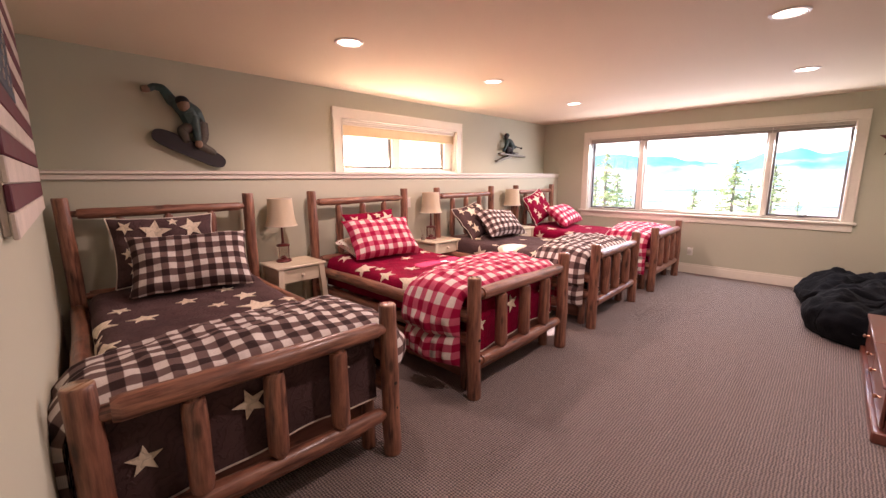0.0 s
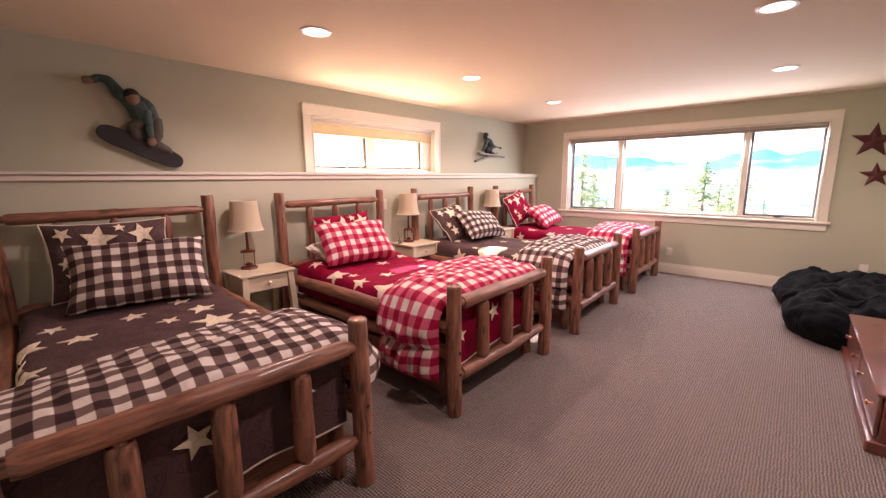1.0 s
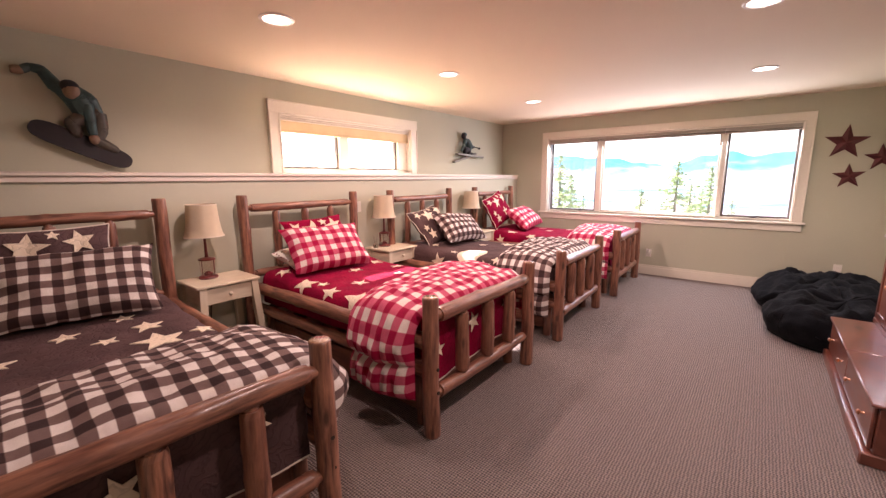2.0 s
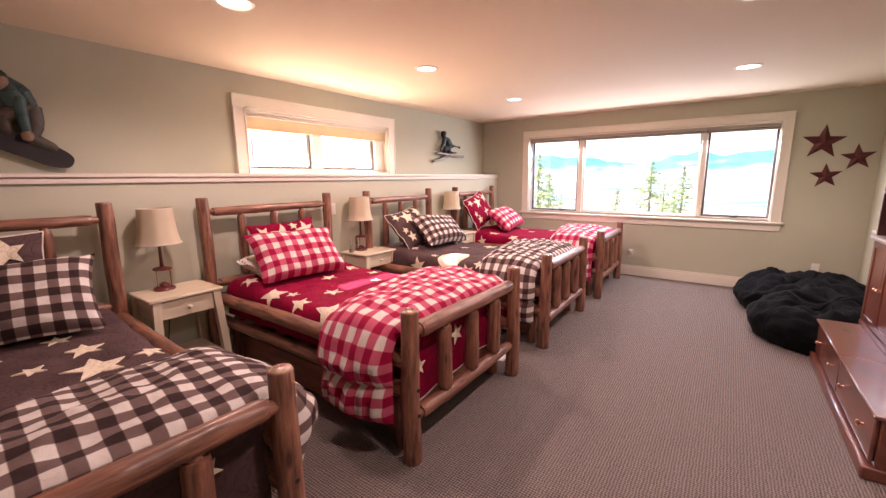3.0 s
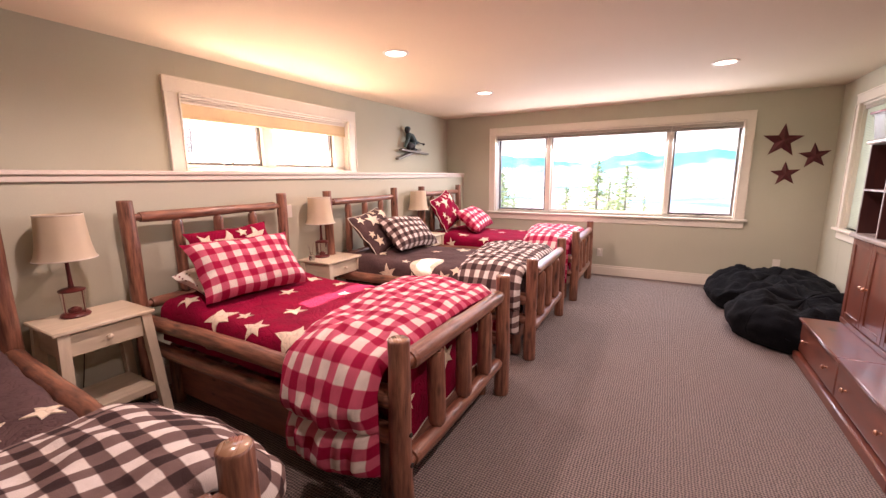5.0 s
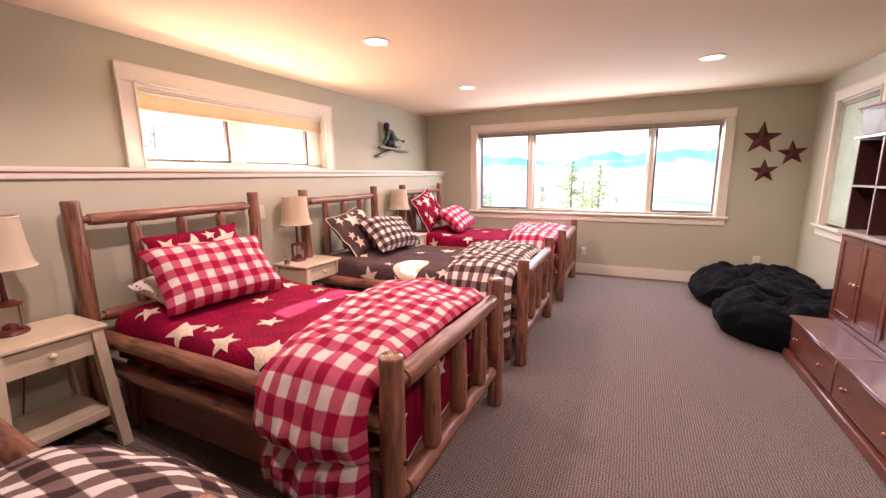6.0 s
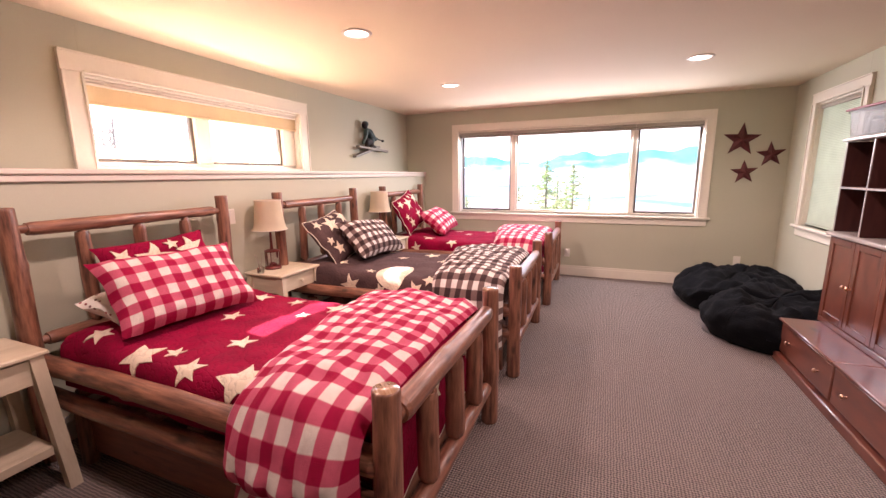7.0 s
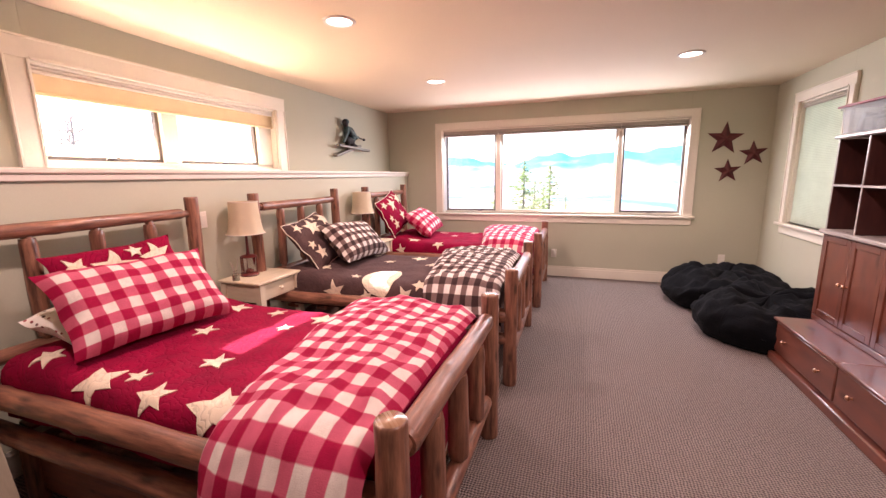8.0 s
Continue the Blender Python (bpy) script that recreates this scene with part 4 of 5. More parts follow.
def table_lamp(at):
    l = thing("table_lamp", "table lamp with cream bell shade and dark red lantern base", "table lamp", at, "bedside lamps")
    s = Shape()
    s.lathe([(0.066, 0.0), (0.07, 0.008), (0.062, 0.02), (0.045, 0.026), (0.0, 0.027)], 24, closed=False)
    s.lathe([(0.02, 0.027), (0.022, 0.045), (0.006, 0.06)], 14)
    part("base", s, "lamp_red", l)
    s = Shape()
    s.lathe([(0.05, 0.027), (0.053, 0.07), (0.055, 0.148)], 24, closed=False)
    j = part("glass_chimney", s, "jar", l, "clear glass cylinder", recalc=False)
    j.visible_shadow = False
    for a in range(4):
        s = Shape()
        q = (0.058 * math.cos(a * math.pi / 2 + 0.5), 0.058 * math.sin(a * math.pi / 2 + 0.5))
        s.log((*q, 0.02), (*q, 0.15), 0.003, 0.003, 6, 0, 1, tip=0.001)
        part("wire", s, "lamp_red", l)
    s = Shape()
    s.lathe([(0.0, 0.146), (0.06, 0.147), (0.062, 0.156), (0.045, 0.164), (0.014, 0.17), (0.011, 0.2), (0.009, 0.33), (0.012, 0.345), (0.008, 0.4), (0.003, 0.56)], 20, closed=False)
    part("stem", s, "lamp_red", l)
    s = Shape()
    pts = [Vector(p) for p in ((-0.06, 0, 0.006), (-0.11, 0.03, 0.004), (-0.135, 0.05, -0.02), (-0.14, 0.06, -0.2), (-0.142, 0.03, -0.42), (-0.13, -0.02, -0.69))]
    for p, q in zip(pts, pts[1:]):
        s.log(p, q, 0.003, 0.003, 6, 0, 1, tip=0.0005)
    part("cord", s, "bolt", l, "thin dark power cord")
    s = Shape()
    prof = [(0.142, 0.335), (0.132, 0.355), (0.122, 0.40), (0.115, 0.46), (0.110, 0.52), (0.106, 0.583)]
    seg = 48
    loops = []
    for r, z in prof + [(r - 0.003, z) for r, z in prof[::-1]]:
        loops.append([s.vert((r * (1 - 0.025 * abs(math.cos(4 * t))) * math.cos(t), r * (1 - 0.025 * abs(math.cos(4 * t))) * math.sin(t), z), (r * t, z)) for t in [2 * math.pi * j / seg for j in range(seg)]])
    loops.append(loops[0])
    for a, b in zip(loops, loops[1:]):
        for j in range(seg):
            s.face((a[j], a[(j + 1) % seg], b[(j + 1) % seg], b[j]))
    sh = part("shade", s, "lampshade", l, "cream linen bell shade")
    for z, r in ((0.337, 0.141), (0.581, 0.106)):
        s = Shape()
        s.lathe([(r, z - 0.004), (r + 0.002, z), (r, z + 0.004)], 48, closed=False)
        part("shade_band", s, "piping", sh, recalc=False)
    return l


for y, rz in ((1.80, 0), (3.70, 0), (5.46, 0)):
    nightstand(pose(0.545, y, 0, 0, 0, rz))
table_lamp(pose(0.47, 1.755, 0.705, 0, 0, 0))
table_lamp(pose(0.47, 3.665, 0.705, 0, 0, 5))
table_lamp(pose(0.47, 5.44, 0.705, 0, 0, -5))

d = thing("reed_diffuser", "small glass reed diffuser bottle on a nightstand", "diffuser", pose(0.5, 3.50, 0.705))
s = Shape()
s.lathe([(0.024, 0.0), (0.027, 0.005), (0.026, 0.045), (0.013, 0.056), (0.012, 0.07), (0.015, 0.075)], 16)
part("bottle", s, "jar", d, "clear glass bottle")
for i in range(4):
    s = Shape()
    s.log((0, 0, 0.012), (0.035 * math.cos(i * 1.7), 0.035 * math.sin(i * 1.7), 0.17 - 0.01 * i), 0.002, 0.002, 6, 0, 1, tip=0.001)
    part("reed", s, "twig", d)


# ---- storage bench and hutch along the side wall ----
def turned_knob(parent, at):
    s = Shape()
    s.lathe([(0.008, 0.0), (0.006, 0.012), (0.014, 0.018), (0.015, 0.024), (0.008, 0.031), (0.002, 0.032)], 14, m=at @ pose(0, 0, 0, 0, -90, 0))
    return part("knob", s, "brass", parent, "small copper knob")


BX, BY0, BY1, BH = 4.412, 3.27, 4.872, 0.345
bench = thing("drawer_bench", "low cherry-stained wooden bench with wide drawers", "drawer bench", pose(0, 0, 0))
part("carcass", boxes((BX + 0.02, RIGHT - 0.02, BY0, BY1, 0.07, BH - 0.02), c=0.004), "cherry", bench)
part("plinth", boxes((BX - 0.026, RIGHT - 0.02, BY0 - 0.008, BY1 + 0.008, 0.0, 0.07), c=0.008), "cherry", bench)
mid = (BY0 + BY1) / 2
for a, b in ((BY0 - 0.015, mid - 0.001), (mid + 0.001, BY1 + 0.015)):
    part("top_board", boxes((BX - 0.015, RIGHT - 0.02, a, b, BH - 0.02, BH), c=0.007), "cherry", bench, "glossy cherry-stained top board")
for a, b in ((BY0 + 0.02, mid - 0.008), (mid + 0.008, BY1 - 0.02)):
    dr = part("drawer", boxes((BX, BX + 0.02, a, b, 0.085, BH - 0.03), c=0.006), "cherry", bench)
    for y in (a + 0.16, b - 0.16):
        turned_knob(dr, pose(BX, y, 0.205))

HX, HB1 = 4.645, 4.935
hutch = thing("cabinet_hutch", "tall cherry-stained cabinet with doors below open cubbies", "cabinet", pose(0, 0, 0))
CZ = 1.0
for y in (BY0 + 0.011, HB1 - 0.011):
    part("side_panel", boxes((HX + 0.004, RIGHT - 0.02, y - 0.011, y + 0.011, BH + 0.001, CZ), c=0.003), "cherry", hutch)
# back, dividers and shelves take the cherry with shade painted in
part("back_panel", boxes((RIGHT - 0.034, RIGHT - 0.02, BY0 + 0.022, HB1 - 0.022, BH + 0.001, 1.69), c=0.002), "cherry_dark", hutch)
part("foot_rail", boxes((HX - 0.006, HX + 0.02, BY0 + 0.022, HB1 - 0.022, BH + 0.001, BH + 0.04), c=0.004), "cherry", hutch)
ND = 5
dw = (HB1 - BY0 - 0.03) / ND
for i in range(ND):
    a = BY0 + 0.015 + dw * i + 0.002
    b = a + dw - 0.004
    s = Shape()
    st = 0.045
    for r in ((HX, HX + 0.02, a, a + st, BH + 0.045, CZ - 0.006), (HX, HX + 0.02, b - st, b, BH + 0.045, CZ - 0.006), (HX, HX + 0.02, a + st, b - st, BH + 0.045, BH + 0.045 + st), (HX, HX + 0.02, a + st, b - st, CZ - 0.006 - st, CZ - 0.006)):
        s.box(*r, c=0.003)
    door = part("door", s, "cherry", hutch)
    part("door_panel", boxes((HX + 0.009, HX + 0.015, a + st, b - st, BH + 0.09, CZ - 0.05), c=0.001), "cherry", door)
    turned_knob(door, pose(HX, a + 0.025 if i % 2 == 0 else b - 0.025, 0.68))
# boards and front strips are coloured pale where they catch window light
part("counter_board", boxes((HX - 0.02, RIGHT - 0.02, BY0 - 0.015, HB1 + 0.03, CZ, CZ + 0.032), c=0.009), "edge", hutch, "shelf board with window sheen painted pale")
UX, UT = HX + 0.01, 1.70
for i in range(6):
    y = BY0 + 0.02 + (HB1 - BY0 - 0.03) * i / 5
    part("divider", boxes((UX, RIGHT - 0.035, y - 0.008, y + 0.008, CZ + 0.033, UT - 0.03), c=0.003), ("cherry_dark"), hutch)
    part("divider_edge", boxes((UX - 0.004, UX - 0.0005, y - 0.007, y + 0.007, CZ + 0.033, UT - 0.03), c=0.001), "edge", hutch, "front edging with window sheen painted pale")
    if i < 5:
        z = (CZ + UT) / 2
        y2 = y + (HB1 - BY0 - 0.03) / 5
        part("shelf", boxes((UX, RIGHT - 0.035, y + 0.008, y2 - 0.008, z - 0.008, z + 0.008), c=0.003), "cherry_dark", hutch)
        part("shelf_edge", boxes((UX - 0.004, UX - 0.0005, y + 0.008, y2 - 0.008, z - 0.007, z + 0.007), c=0.001), "edge", hutch, "front edging with window sheen painted pale")
part("top_board", boxes((HX - 0.01, RIGHT - 0.02, BY0 - 0.015, HB1 + 0.03, UT - 0.028, UT), c=0.008), "edge", hutch, "top board with window sheen painted pale")


def storage_bin(at):
    b = thing("storage_bin", "clear plastic storage bin with a dark red lid", "storage bin", at, "bins on top of the cabinet")
    s = Shape()
    loops = []
    for hx, hy, z in ((0.138, 0.236, 0.0), (0.15, 0.25, 0.16), (0.158, 0.258, 0.164), (0.158, 0.258, 0.178), (0.147, 0.247, 0.178), (0.134, 0.232, 0.005)):
        loops.append([s.vert((x * hx - sx * 0.02 * x, y * hy - sy * 0.02 * y, z)) for x, y, sx, sy in ((-1, -1, 1, 0), (-1, -1, 0, 1), (-1, 1, 0, 1), (-1, 1, 1, 0), (1, 1, 1, 0), (1, 1, 0, 1), (1, -1, 0, 1), (1, -1, 1, 0))])
    for p, q in zip(loops, loops[1:]):
        for j in range(8):
            s.face((p[j], p[(j + 1) % 8], q[(j + 1) % 8], q[j]))
    s.face(loops[0][::-1])
    s.face(loops[-1])
    t = part("tub", s, "plastic_bin", b, "clear frosted plastic tub")
    t.visible_shadow = False
    rnd = random.Random(5)
    for i in range(18):
        s = Shape()
        x, y = rnd.uniform(-0.09, 0.09), -0.2 + 0.0235 * i
        s.box(-0.05, 0.05, -0.03, 0.03, 0, rnd.uniform(0.07, 0.145), c=0.008, m=pose(x, y, 0.008, rnd.uniform(-8, 8), rnd.uniform(-8, 8), rnd.uniform(-40, 40)))
        part("content", s, "bin_stuff", b, "folded grey clutter inside the tub")
    s = Shape()
    s.box(-0.165, 0.165, -0.265, 0.265, 0.179, 0.194, c=0.006)
    s.box(-0.14, 0.14, -0.24, 0.24, 0.194, 0.202, c=0.004)
    part("lid", s, "red_lid", b, "dark red snap lid")
    return b


storage_bin(pose(4.805, 4.70, UT + 0.001, 0, 0, 4))
storage_bin(pose(4.83, 4.10, UT + 0.001, 0, 0, -3))


# ---- bean bags ----
def bean_bag(at, rx, ry, h, seed):
    def skin(t, a):
        if t < 0.5:
            k = t * 2
            r, z = 0.80 + 0.20 * math.sin(k * math.pi / 2) ** 0.8, h * 0.5 * k ** 1.5
        else:
            k = (t - 0.5) * 2
            r, z = math.cos(k * math.pi / 2) ** 0.75, h * (0.5 + 0.5 * math.sin(k * math.pi / 2) ** 1.3)
        c, sn = math.cos(a), math.sin(a)
        fold = 0.018 * noise.noise((c * 11 * r + seed, sn * 11 * r, t * 9)) + 0.05 * noise.noise((c * 2 + seed, sn * 2, t * 2)) + 0.03 * noise.noise((c * 6 * r, sn * 6 * r + seed, t * 5))
        pleat = 0.035 * noise.noise((a * 2.2 + seed, t * 1.5, 7)) * (1 if 0.3 < t else t / 0.3)
        seam = -0.03 * math.exp(-(((a + seed) % (math.pi / 3)) / 0.06 - 2) ** 2) * (1 if t > 0.5 else 0.4)
        w = 1 + fold + pleat
        return (rx * r * c * w, ry * r * sn * w, max(0.0, z * (1 + 0.35 * noise.noise((c * r * 1.7 + seed, sn * r * 1.7, 3.0))) + seam + (0.05 * noise.noise((c * r * 5, sn * r * 5, seed)) + 0.03 * noise.noise((c * r * 11, sn * r * 11, seed)) if t > 0.4 else 0)))

    bag = thing("bean_bag", "slumped black plush bean bag on the carpet", "bean bag", at, "bean bags in the corner")
    s = Shape()
    rings, seg = 40, 96
    ids = [[s.vert(skin(i / rings, 2 * math.pi * j / seg)) for j in range(seg)] for i in range(rings + 1)]
    for p, q in zip(ids, ids[1:]):
        for j in range(seg):
            s.face((p[j], p[(j + 1) % seg], q[(j + 1) % seg], q[j]))
    s.face(ids[0][::-1])
    s.face(ids[-1])
    part("cover", s, "beanbag", bag, angle=80)
    for n in range(6):
        a = n * math.pi / 3 + 0.12 - seed % (math.pi / 3)
        pts = [Vector(skin(0.28 + 0.7 * i / 30, a)) for i in range(31)]
        s = Shape()
        for p, q in zip(pts, pts[1:]):
            if (q - p).length > 0.003:
                s.log(p, q, 0.0055, 0.0055, 6, 0, 1, tip=0.0005)
        part("seam", s, "beanbag", bag, "sewn seam ridge")
    return bag


bean_bag(pose(4.49, 6.36, 0), 0.61, 0.68, 0.385, 1.3)
bean_bag(pose(4.55, 5.38, 0), 0.58, 0.56, 0.41, 4.7)


# ---- wall decoration ----
def barn_star(at, r):
    s = Shape()
    outline = star_points(r, 0.40, 0, 0)
    ring = [s.vert((a, -0.004, b)) for a, b in outline]
    back = [s.vert((a, 0.0, b)) for a, b in outline]
    c = s.vert((0, -0.18 * r - 0.012, 0))
    for j in range(10):
        s.face((ring[j], ring[(j + 1) % 10], c))
        s.face((ring[j], ring[(j + 1) % 10], back[(j + 1) % 10], back[j]))
    s.face(back)
    return whole("barn_star", s, "rusty", "faceted barn-red tin star hung on the wall", "wall star", at, "tin stars on the wall", angle=10)


barn_star(pose(4.565, FAR - 0.001, 1.855, 0, 3, 0), 0.205)
barn_star(pose(4.875, FAR - 0.001, 1.672, 0, -4, 0), 0.155)
barn_star(pose(4.628, FAR - 0.001, 1.465, 0, -3, 0), 0.15)

flag = thing("wall_flag", "weathered wooden board flag painted with stripes and stars", "flag", SW)
FL0, FL1, FLZ0, FLZ1 = 0.8, 2.5, 1.3, 2.3
part("backing", boxes((FL0 + 0.01, FL1 - 0.01, 0.001, 0.018, FLZ0 + 0.01, FLZ1 - 0.01), c=0.002), "flag_white", flag)
sh = (FLZ1 - FLZ0) / 13
for i in range(13):
    x1 = FL1 if i < 6 else FL0 + 0.9
    part("stripe", boxes((FL0, x1, 0.018, 0.034, FLZ0 + sh * i + 0.001, FLZ0 + sh * (i + 1) - 0.001), c=0.004), "flag_white" if i % 2 == 0 else "flag_red", flag)
canton = part("canton", boxes((FL0 + 0.902, FL1, 0.018, 0.035, FLZ0 + sh * 6 + 0.001, FLZ1), c=0.004), "flag_blue", flag)
s = Shape()
for i in range(9):
    for j in range(6 if i % 2 == 0 else 5):
        cx = FL0 + 0.96 + (j + (0 if i % 2 == 0 else 0.5)) * 0.15
        cz = FLZ0 + sh * 6 + 0.05 + i * 0.054
        ids = [s.vert((cx + a, 0.0375, cz + b)) for a, b in star_points(0.019, 0.4, 0, 0)]
        low = [s.vert((cx + a, 0.035, cz + b)) for a, b in star_points(0.019, 0.4, 0, 0)]
        s.face(ids)
        for k in range(10):
            s.face((low[k], low[(k + 1) % 10], ids[(k + 1) % 10], ids[k]))
tagged(part("star_field", s, "flag_white", canton), "rows of small white stars", kind="stuff")


def relief(points, r, s, mi, flat=0.6):
    """Rounded limbs through (y, z, depth) points on the wall plane."""
    for (a, b) in zip(points, points[1:]):
        p, q = Vector((a[2], a[0], a[1])), Vector((b[2], b[0], b[1]))
        s.log(p, q, a[3] if len(a) > 3 else r, b[3] if len(b) > 3 else r, 12, 0.05, 5, mi, tip=0.01, seed=a[0])
        s.ball(q, (b[3] if len(b) > 3 else r) * 0.95, (b[3] if len(b) > 3 else r) * 0.95, (b[3] if len(b) > 3 else r) * 0.95, mi)


# carved snowboarder, one plain shape
s = Shape()
relief([(0.945, 2.18, 0.05, 0.026), (0.985, 2.205, 0.05, 0.026), (1.04, 2.195, 0.055, 0.032), (1.10, 2.10, 0.06, 0.045)], 0.03, s, 0)
relief([(1.12, 2.11, 0.05, 0.055), (1.20, 2.03, 0.055, 0.075), (1.235, 1.95, 0.05, 0.07)], 0.06, s, 0)
relief([(1.17, 2.09, 0.06, 0.05), (1.255, 2.03, 0.06, 0.055), (1.30, 1.96, 0.05, 0.035)], 0.05, s, 0)
relief([(1.235, 2.0, 0.085, 0.042), (1.245, 1.88, 0.09, 0.033), (1.25, 1.79, 0.09, 0.024)], 0.03, s, 0)
s.ball((0.105, 1.165, 2.075), 0.04, 0.048, 0.056, 3)
s.ball((0.095, 1.16, 2.105), 0.046, 0.054, 0.045, 2)
relief([(0.895, 2.175, 0.05, 0.024), (0.935, 2.178, 0.05, 0.03)], 0.03, s, 3)
s.ball((0.095, 1.252, 1.765), 0.026, 0.032, 0.036, 3)
relief([(1.29, 1.97, 0.045, 0.055), (1.15, 1.87, 0.06, 0.045), (1.17, 1.80, 0.05, 0.035)], 0.05, s, 1)
relief([(1.30, 1.95, 0.045, 0.05), (1.305, 1.84, 0.05, 0.045), (1.27, 1.76, 0.05, 0.04), (1.37, 1.70, 0.05, 0.03)], 0.05, s, 1)
ax = Vector((0, 1.444 - 0.945, 1.615 - 1.845)).normalized()
up = Vector((0, -ax.z, ax.y))
mid_p = Vector((0.045, 1.197, 1.722))
edge = []
for i in range(28):
    a = 2 * math.pi * i / 28
    c, sn = math.cos(a), math.sin(a)
    edge.append(mid_p + ax * (0.29 * math.copysign(abs(c) ** 0.42, c)) + up * (0.068 * math.copysign(abs(sn) ** 0.75, sn)))
f = [s.vert(p + Vector((0.016, 0, 0))) for p in edge]
g = [s.vert(p - Vector((0.016, 0, 0))) for p in edge]
s.face(f, 2)
s.face(g, 2)
for i in range(28):
    s.face((f[i], f[(i + 1) % 28], g[(i + 1) % 28], g[i]), 2)
s.log((0.002, 1.2, 1.95), (0.05, 1.2, 1.95), 0.02, 0.02, 8, 0, 1, 0)
whole("snowboarder_figure", s, ("jacket", "trousers", "deck", "tan"), "carved painted snowboarder figure mounted on the wall", "wall figure")

# carved skier, one plain shape
s = Shape()
relief([(5.852, 2.093, 0.05, 0.03), (5.939, 2.058, 0.055, 0.05), (5.993, 1.995, 0.055, 0.055), (5.963, 1.919, 0.05, 0.045)], 0.05, s, 0)
relief([(5.832, 2.072, 0.075, 0.034), (5.798, 1.998, 0.085, 0.03), (5.758, 1.943, 0.085, 0.022), (5.728, 1.903, 0.085, 0.018)], 0.03, s, 0)
relief([(5.972, 2.012, 0.08, 0.034), (6.024, 1.973, 0.09, 0.026), (6.073, 1.981, 0.09, 0.018)], 0.03, s, 0)
s.ball((0.07, 5.812, 2.136), 0.038, 0.044, 0.05, 2)
s.ball((0.066, 5.831, 2.157), 0.042, 0.05, 0.036, 0)
relief([(5.963, 1.924, 0.05, 0.046), (5.837, 1.939, 0.075, 0.042), (5.857, 1.871, 0.06, 0.03), (5.873, 1.84, 0.055, 0.026)], 0.04, s, 2)
relief([(5.987, 1.925, 0.04, 0.046), (5.961, 1.899, 0.06, 0.04), (6.006, 1.88, 0.045, 0.03), (6.082, 1.867, 0.045, 0.026)], 0.04, s, 2)
relief([(6.054, 1.982, 0.09, 0.008), (6.241, 1.969, 0.07, 0.008)], 0.008, s, 2)
s.ball((0.07, 6.256, 1.967), 0.018, 0.024, 0.018, 2)
for y0, z0, y1, z1, dx in ((5.576, 1.727, 6.182, 1.878, 0.045), (5.614, 1.854, 6.354, 1.825, 0.075)):
    d = Vector((0, y1 - y0, z1 - z0))
    s.box(-0.03, 0.03, -d.length / 2, d.length / 2, -0.016, 0.016, c=0.006, mi=1, m=pose(dx, (y0 + y1) / 2, (z0 + z1) / 2) @ pose(0, 0, 0, math.degrees(math.atan2(d.z, d.y)), 0, 0))
s.log((0.002, 5.95, 1.95), (0.05, 5.95, 1.95), 0.02, 0.02, 8, 0, 1, 0)
whole("skier_figure", s, ("jacket", "skis", "deck"), "carved painted skier figure mounted on the wall", "wall figure")


# ---- switch and outlets ----
def wall_plate(name, label, category, at, rocker):
    p = thing(name, label, category, at)
    part("plate", boxes((-0.038, 0.038, -0.006, 0.0, -0.06, 0.06), c=0.003), "white_plastic", p)
    for z in ((0,) if rocker else (-0.022, 0.022)):
        part("rocker" if rocker else "socket", boxes((-0.017, 0.017, -0.010, -0.006, z - (0.034 if rocker else 0.014), z + (0.034 if rocker else 0.014)), c=0.002), "white_plastic", p)


wall_plate("light_switch", "white rocker light switch on the wall", "light switch", pose(LEDGE, 3.43, 1.168, 0, 0, 90), True)
wall_plate("power_outlet", "white power outlet low on the wall", "outlet", pose(2.59, FAR, 0.335), False)
wall_plate("power_outlet", "white power outlet low on the wall", "outlet", pose(4.665, FAR, 0.355), False)

# night light plugged into the outlet
n = thing("plug_adapter", "small white plug in a wall outlet", "plug", pose(2.585, FAR - 0.0105, 0.36))
part("body", boxes((-0.02, 0.02, -0.03, 0.0, -0.025, 0.028), c=0.006), "white_plastic", n)

# small pulls hanging from the raised blinds
for x in (1.752, 3.394):
    s = Shape()
    s.log((0, 0, 0), (0, 0, -0.05), 0.0015, 0.0015, 6, 0, 1, tip=0.0005)
    s.lathe([(0.003, -0.05), (0.006, -0.075), (0.002, -0.078)], 8)
    whole("blind_pull", s, "white_plastic", "small white blind cord pull at the window head", "blind pull", pose(x, FAR + 0.012, 2.1))

# ---- outside ----
s = Shape()


def land(u, v):
    x, y = -2600 + 5200 * u, -2400 + 5600 * v
    far = max(0.0, math.hypot(x, y - 3) - 25)
    slope = -4.2 - 16 * (1 - math.exp(-far / 160)) + 5.5 * noise.noise((x * 0.006, y * 0.006, 2.0)) * min(1, far / 200)
    rise = 55 * max(0.0, (math.hypot(x, y) - 500) / 2000) * (0.7 + 0.6 * noise.noise((x * 0.0016, y * 0.0016, 8.0)))
    return (x, y, slope + rise)


s.grid(90, 90, land)
whole("ground", s, "hill", "pale dry hillside falling away outside the windows", "ground", kind="structure", recalc=False)


def ridge(name, dist, height, base, seed, label):
    s = Shape()

    def fn(u, v):
        a = radians(-34 + 80 * u)
        top = height * (0.62 + 0.45 * noise.noise((u * 5, seed, 0)) + 0.22 * noise.noise((u * 15, seed, 3)) + 0.06 * noise.noise((u * 50, seed, 5)))
        d = dist - 500 * (1 - v)
        return (d * math.sin(a), d * math.cos(a), base - 45 + (top + 45) * v ** 0.9 + 10 * noise.noise((u * 40, v * 9, seed)) * v)

    s.grid(160, 12, fn)
    whole(name, s, "mountain", label, "mountain", kind="structure", recalc=False)


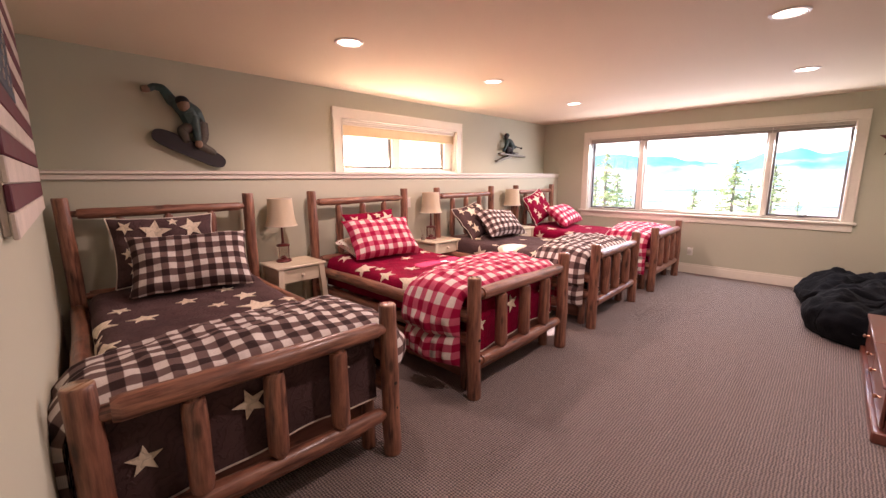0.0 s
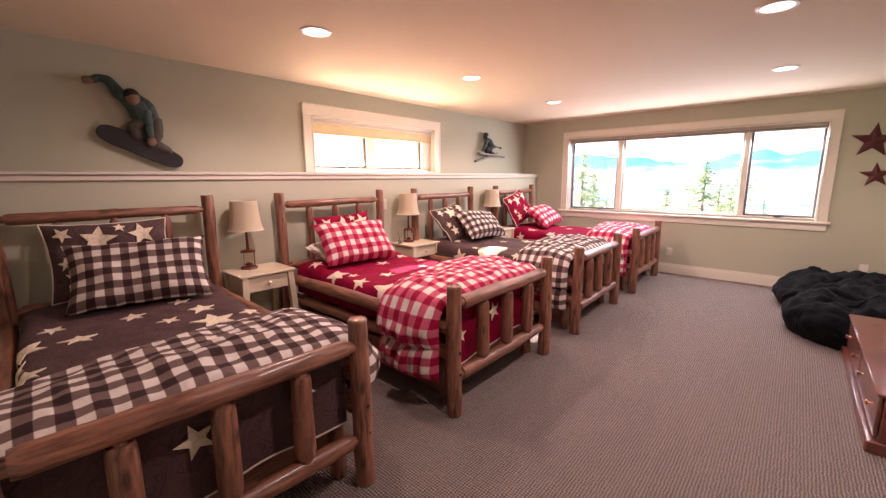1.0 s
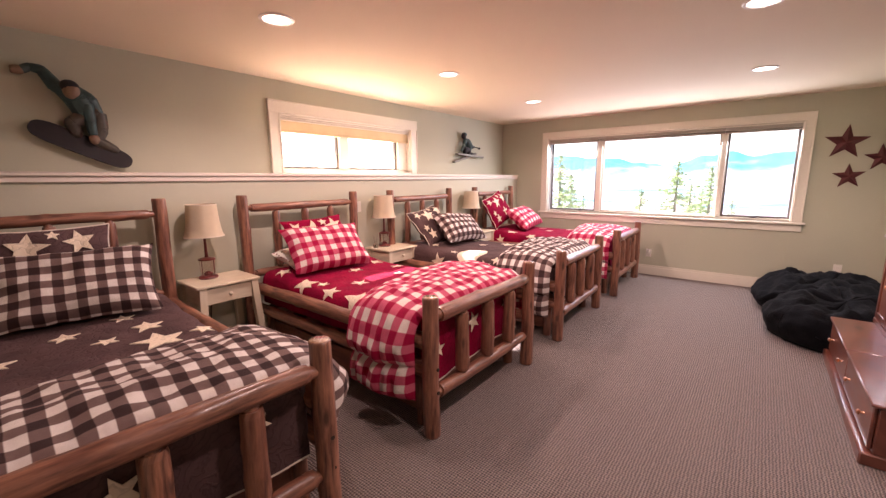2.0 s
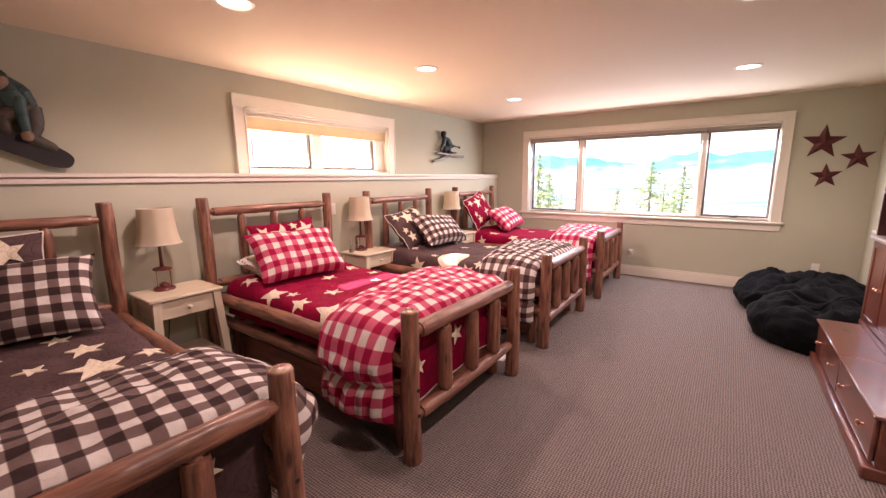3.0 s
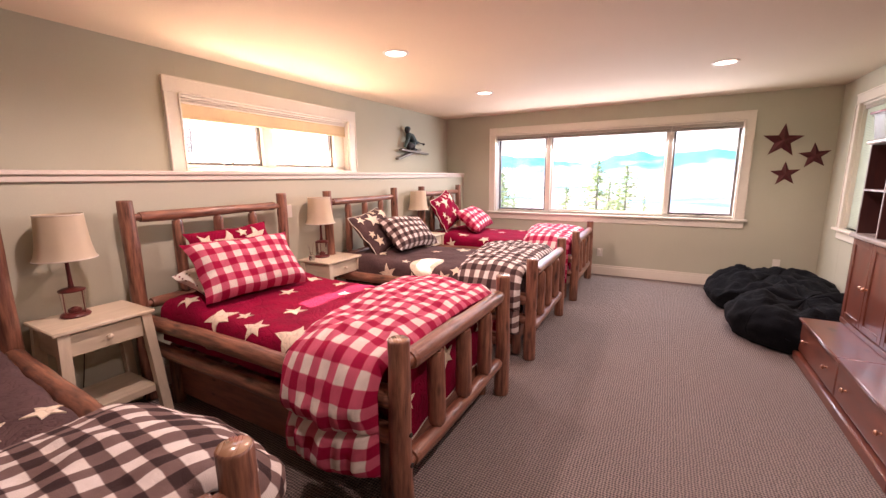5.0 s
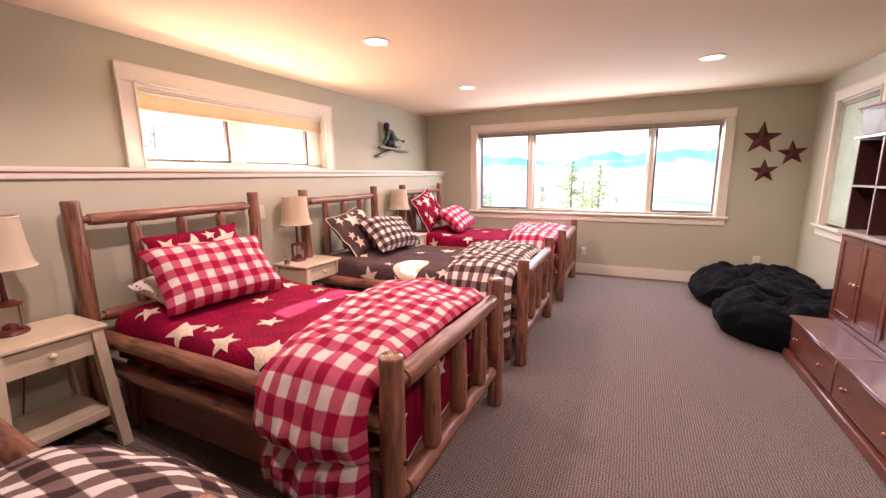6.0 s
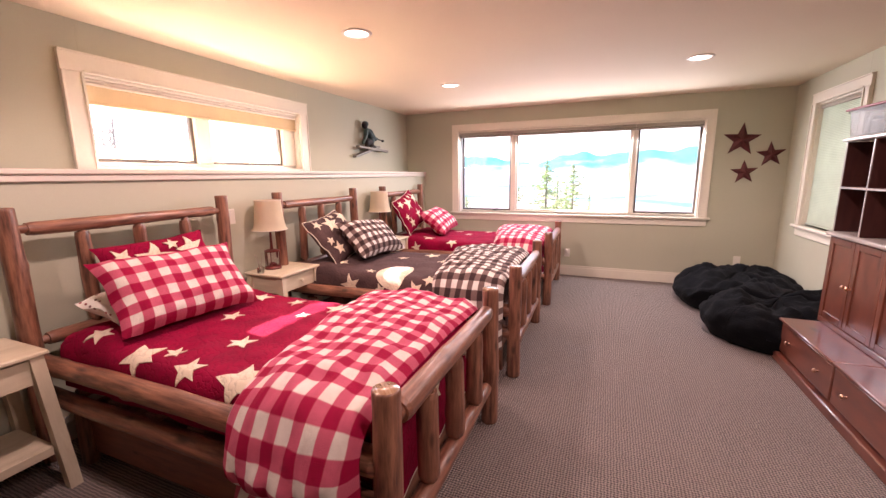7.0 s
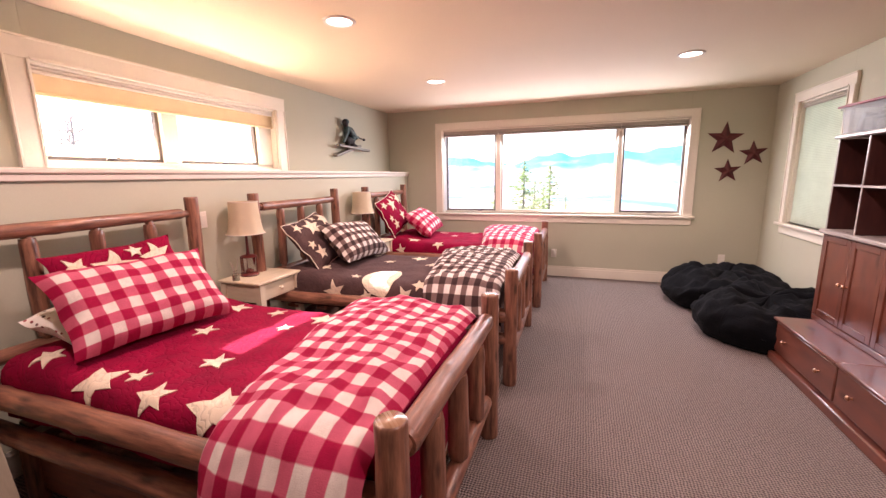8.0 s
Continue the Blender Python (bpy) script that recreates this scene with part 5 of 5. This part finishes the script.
ridge("backdrop_ridge", 2300, 165, 2, 4.0, "far forested mountain ridge with haze painted in as blue")


def spruce(at, h, seed, label):
    t = thing("spruce_tree", label, "tree", at, "spruces outside the window")
    s = Shape()
    s.log((0, 0, -0.6), (0, 0, h), 0.022 * h, 0.004 * h, 9, 0.08, 10, seed=seed)
    part("trunk", s, "bark", t)
    rnd = random.Random(seed)
    s = Shape()
    z = h * 0.10
    while z < h * 0.985:
        k = 1 - z / h
        reach = h * (0.56 * k ** 0.95 + 0.014) * rnd.uniform(0.65, 1.2)
        for b in range(rnd.randint(2, 4)):
            a = rnd.uniform(0, 2 * math.pi)
            n = max(3, int(reach / (0.04 * h)) + 2)
            r_len = reach * rnd.uniform(0.55, 1.1)
            for i in range(n):
                q = (i + rnd.random()) / n
                r = r_len * q
                c = Vector((r * math.cos(a), r * math.sin(a), z - 0.28 * r + 0.16 * r * q))
                w = h * 0.025 * rnd.uniform(0.6, 1.3)
                for kx in range(2):
                    d1 = Vector((rnd.uniform(-1, 1), rnd.uniform(-1, 1), rnd.uniform(-0.9, 0.2))) * w * 1.3
                    d2 = Vector((rnd.uniform(-1, 1), rnd.uniform(-1, 1), rnd.uniform(-0.5, 0.5))) * w * 0.7
                    i0 = s.vert(c - d1 * 0.4)
                    i1 = s.vert(c + d2)
                    i2 = s.vert(c + d1)
                    i3 = s.vert(c - d2)
                    s.face((i0, i1, i2, i3))
        z += h * 0.022 * rnd.uniform(0.6, 1.4)
    part("crown", s, "needles", t, recalc=False)
    return t


def on_ground(px, py):
    """Height of the hillside, read off the same rule that shapes it."""
    return land((px + 2600) / 5200, (py + 2400) / 5600)[2]


# placed by bearing from inside the room (degrees right of straight out), distance and the rise of the top
for i, (bearing, dist, rise) in enumerate(((-22.0, 55, 3.3), (-20.6, 70, 0.6), (-23.2, 62, 0.4), (-12.0, 80, -1.2), (-8.1, 78, 2.0), (-6.6, 92, -0.6), (-4.6, 84, 1.4), (-5.4, 90, -1.2), (-19.0, 110, -2.2), (-2.4, 110, -2.6))):
    a = radians(bearing)
    x, y = 3.5 + dist * math.sin(a), 0.7 + dist * math.cos(a)
    z = on_ground(x, y)
    spruce(pose(x, y, z, 0, 0, 40 * i), 1.47 + dist * math.tan(radians(rise)) - z, i + 11, "ragged spruce standing on the hillside outside")


def bush(at, r, seed):
    t = thing("leafy_bush", "yellow-green leafy bush on the hillside", "bush", at, "bushes outside the window")
    rnd = random.Random(seed)
    st = Shape()
    le = Shape()
    for i in range(14):
        a, e = rnd.uniform(0, 6.28), rnd.uniform(0.5, 1.4)
        p = Vector((math.cos(a) * math.cos(e), math.sin(a) * math.cos(e), math.sin(e))) * r * rnd.uniform(0.8, 1.4)
        st.log((0, 0, -0.2), p, 0.02 * r, 0.006 * r, 6, 0.05, 3, seed=i)
        for j in range(60):
            c = p * rnd.uniform(0.4, 1.05) + Vector((rnd.gauss(0, 1), rnd.gauss(0, 1), rnd.gauss(0, 1))) * r * 0.16
            d1 = Vector((rnd.uniform(-1, 1), rnd.uniform(-1, 1), rnd.uniform(-1, 1))) * r * 0.06
            d2 = Vector((rnd.uniform(-1, 1), rnd.uniform(-1, 1), rnd.uniform(-1, 1))) * r * 0.04
            le.face([le.vert(q) for q in (c - d1, c + d2, c + d1, c - d2)])
    part("branch_work", st, "twig", t)
    part("leaves", le, "bush_leaf", t, recalc=False)
    return t


for i, (bearing, dist, r) in enumerate(((-7.4, 70, 3.2), (-5.0, 72, 3.0), (-3.2, 74, 2.6), (-9.6, 76, 2.6), (-21.0, 50, 2.6), (-11.2, 74, 1.8))):
    a = radians(bearing)
    x, y = 3.5 + dist * math.sin(a), 0.7 + dist * math.cos(a)
    bush(pose(x, y, on_ground(x, y)), r, i)

# bare tree beyond the high window
t = thing("bare_tree", "leafless tree with thin branches outside the high window", "tree", pose(-9, 7.7, on_ground(-9, 7.7)))
rnd = random.Random(3)
s = Shape()
s.log((0, 0, -0.5), (0.2, 0.1, 7.2), 0.1, 0.02, 8, 0.08, 8, seed=2)
part("trunk", s, "twig", t)
s = Shape()
for i in range(46):
    z = rnd.uniform(5.6, 7.2)
    a = rnd.uniform(0, 6.28)
    p = Vector((0.1, 0.05, z))
    d = Vector((math.cos(a), math.sin(a), rnd.uniform(0.1, 0.8))) * rnd.uniform(0.4, 1.0)
    s.log(p, p + d, 0.014, 0.005, 5, 0.05, 3, seed=i)
    for j in range(4):
        q = p + d * rnd.uniform(0.3, 1)
        e = Vector((rnd.uniform(-1, 1), rnd.uniform(-1, 1), rnd.uniform(0, 0.9))) * 0.5
        s.log(q, q + e, 0.008, 0.003, 4, 0, 1, tip=0.002)
part("crown", s, "twig", t)
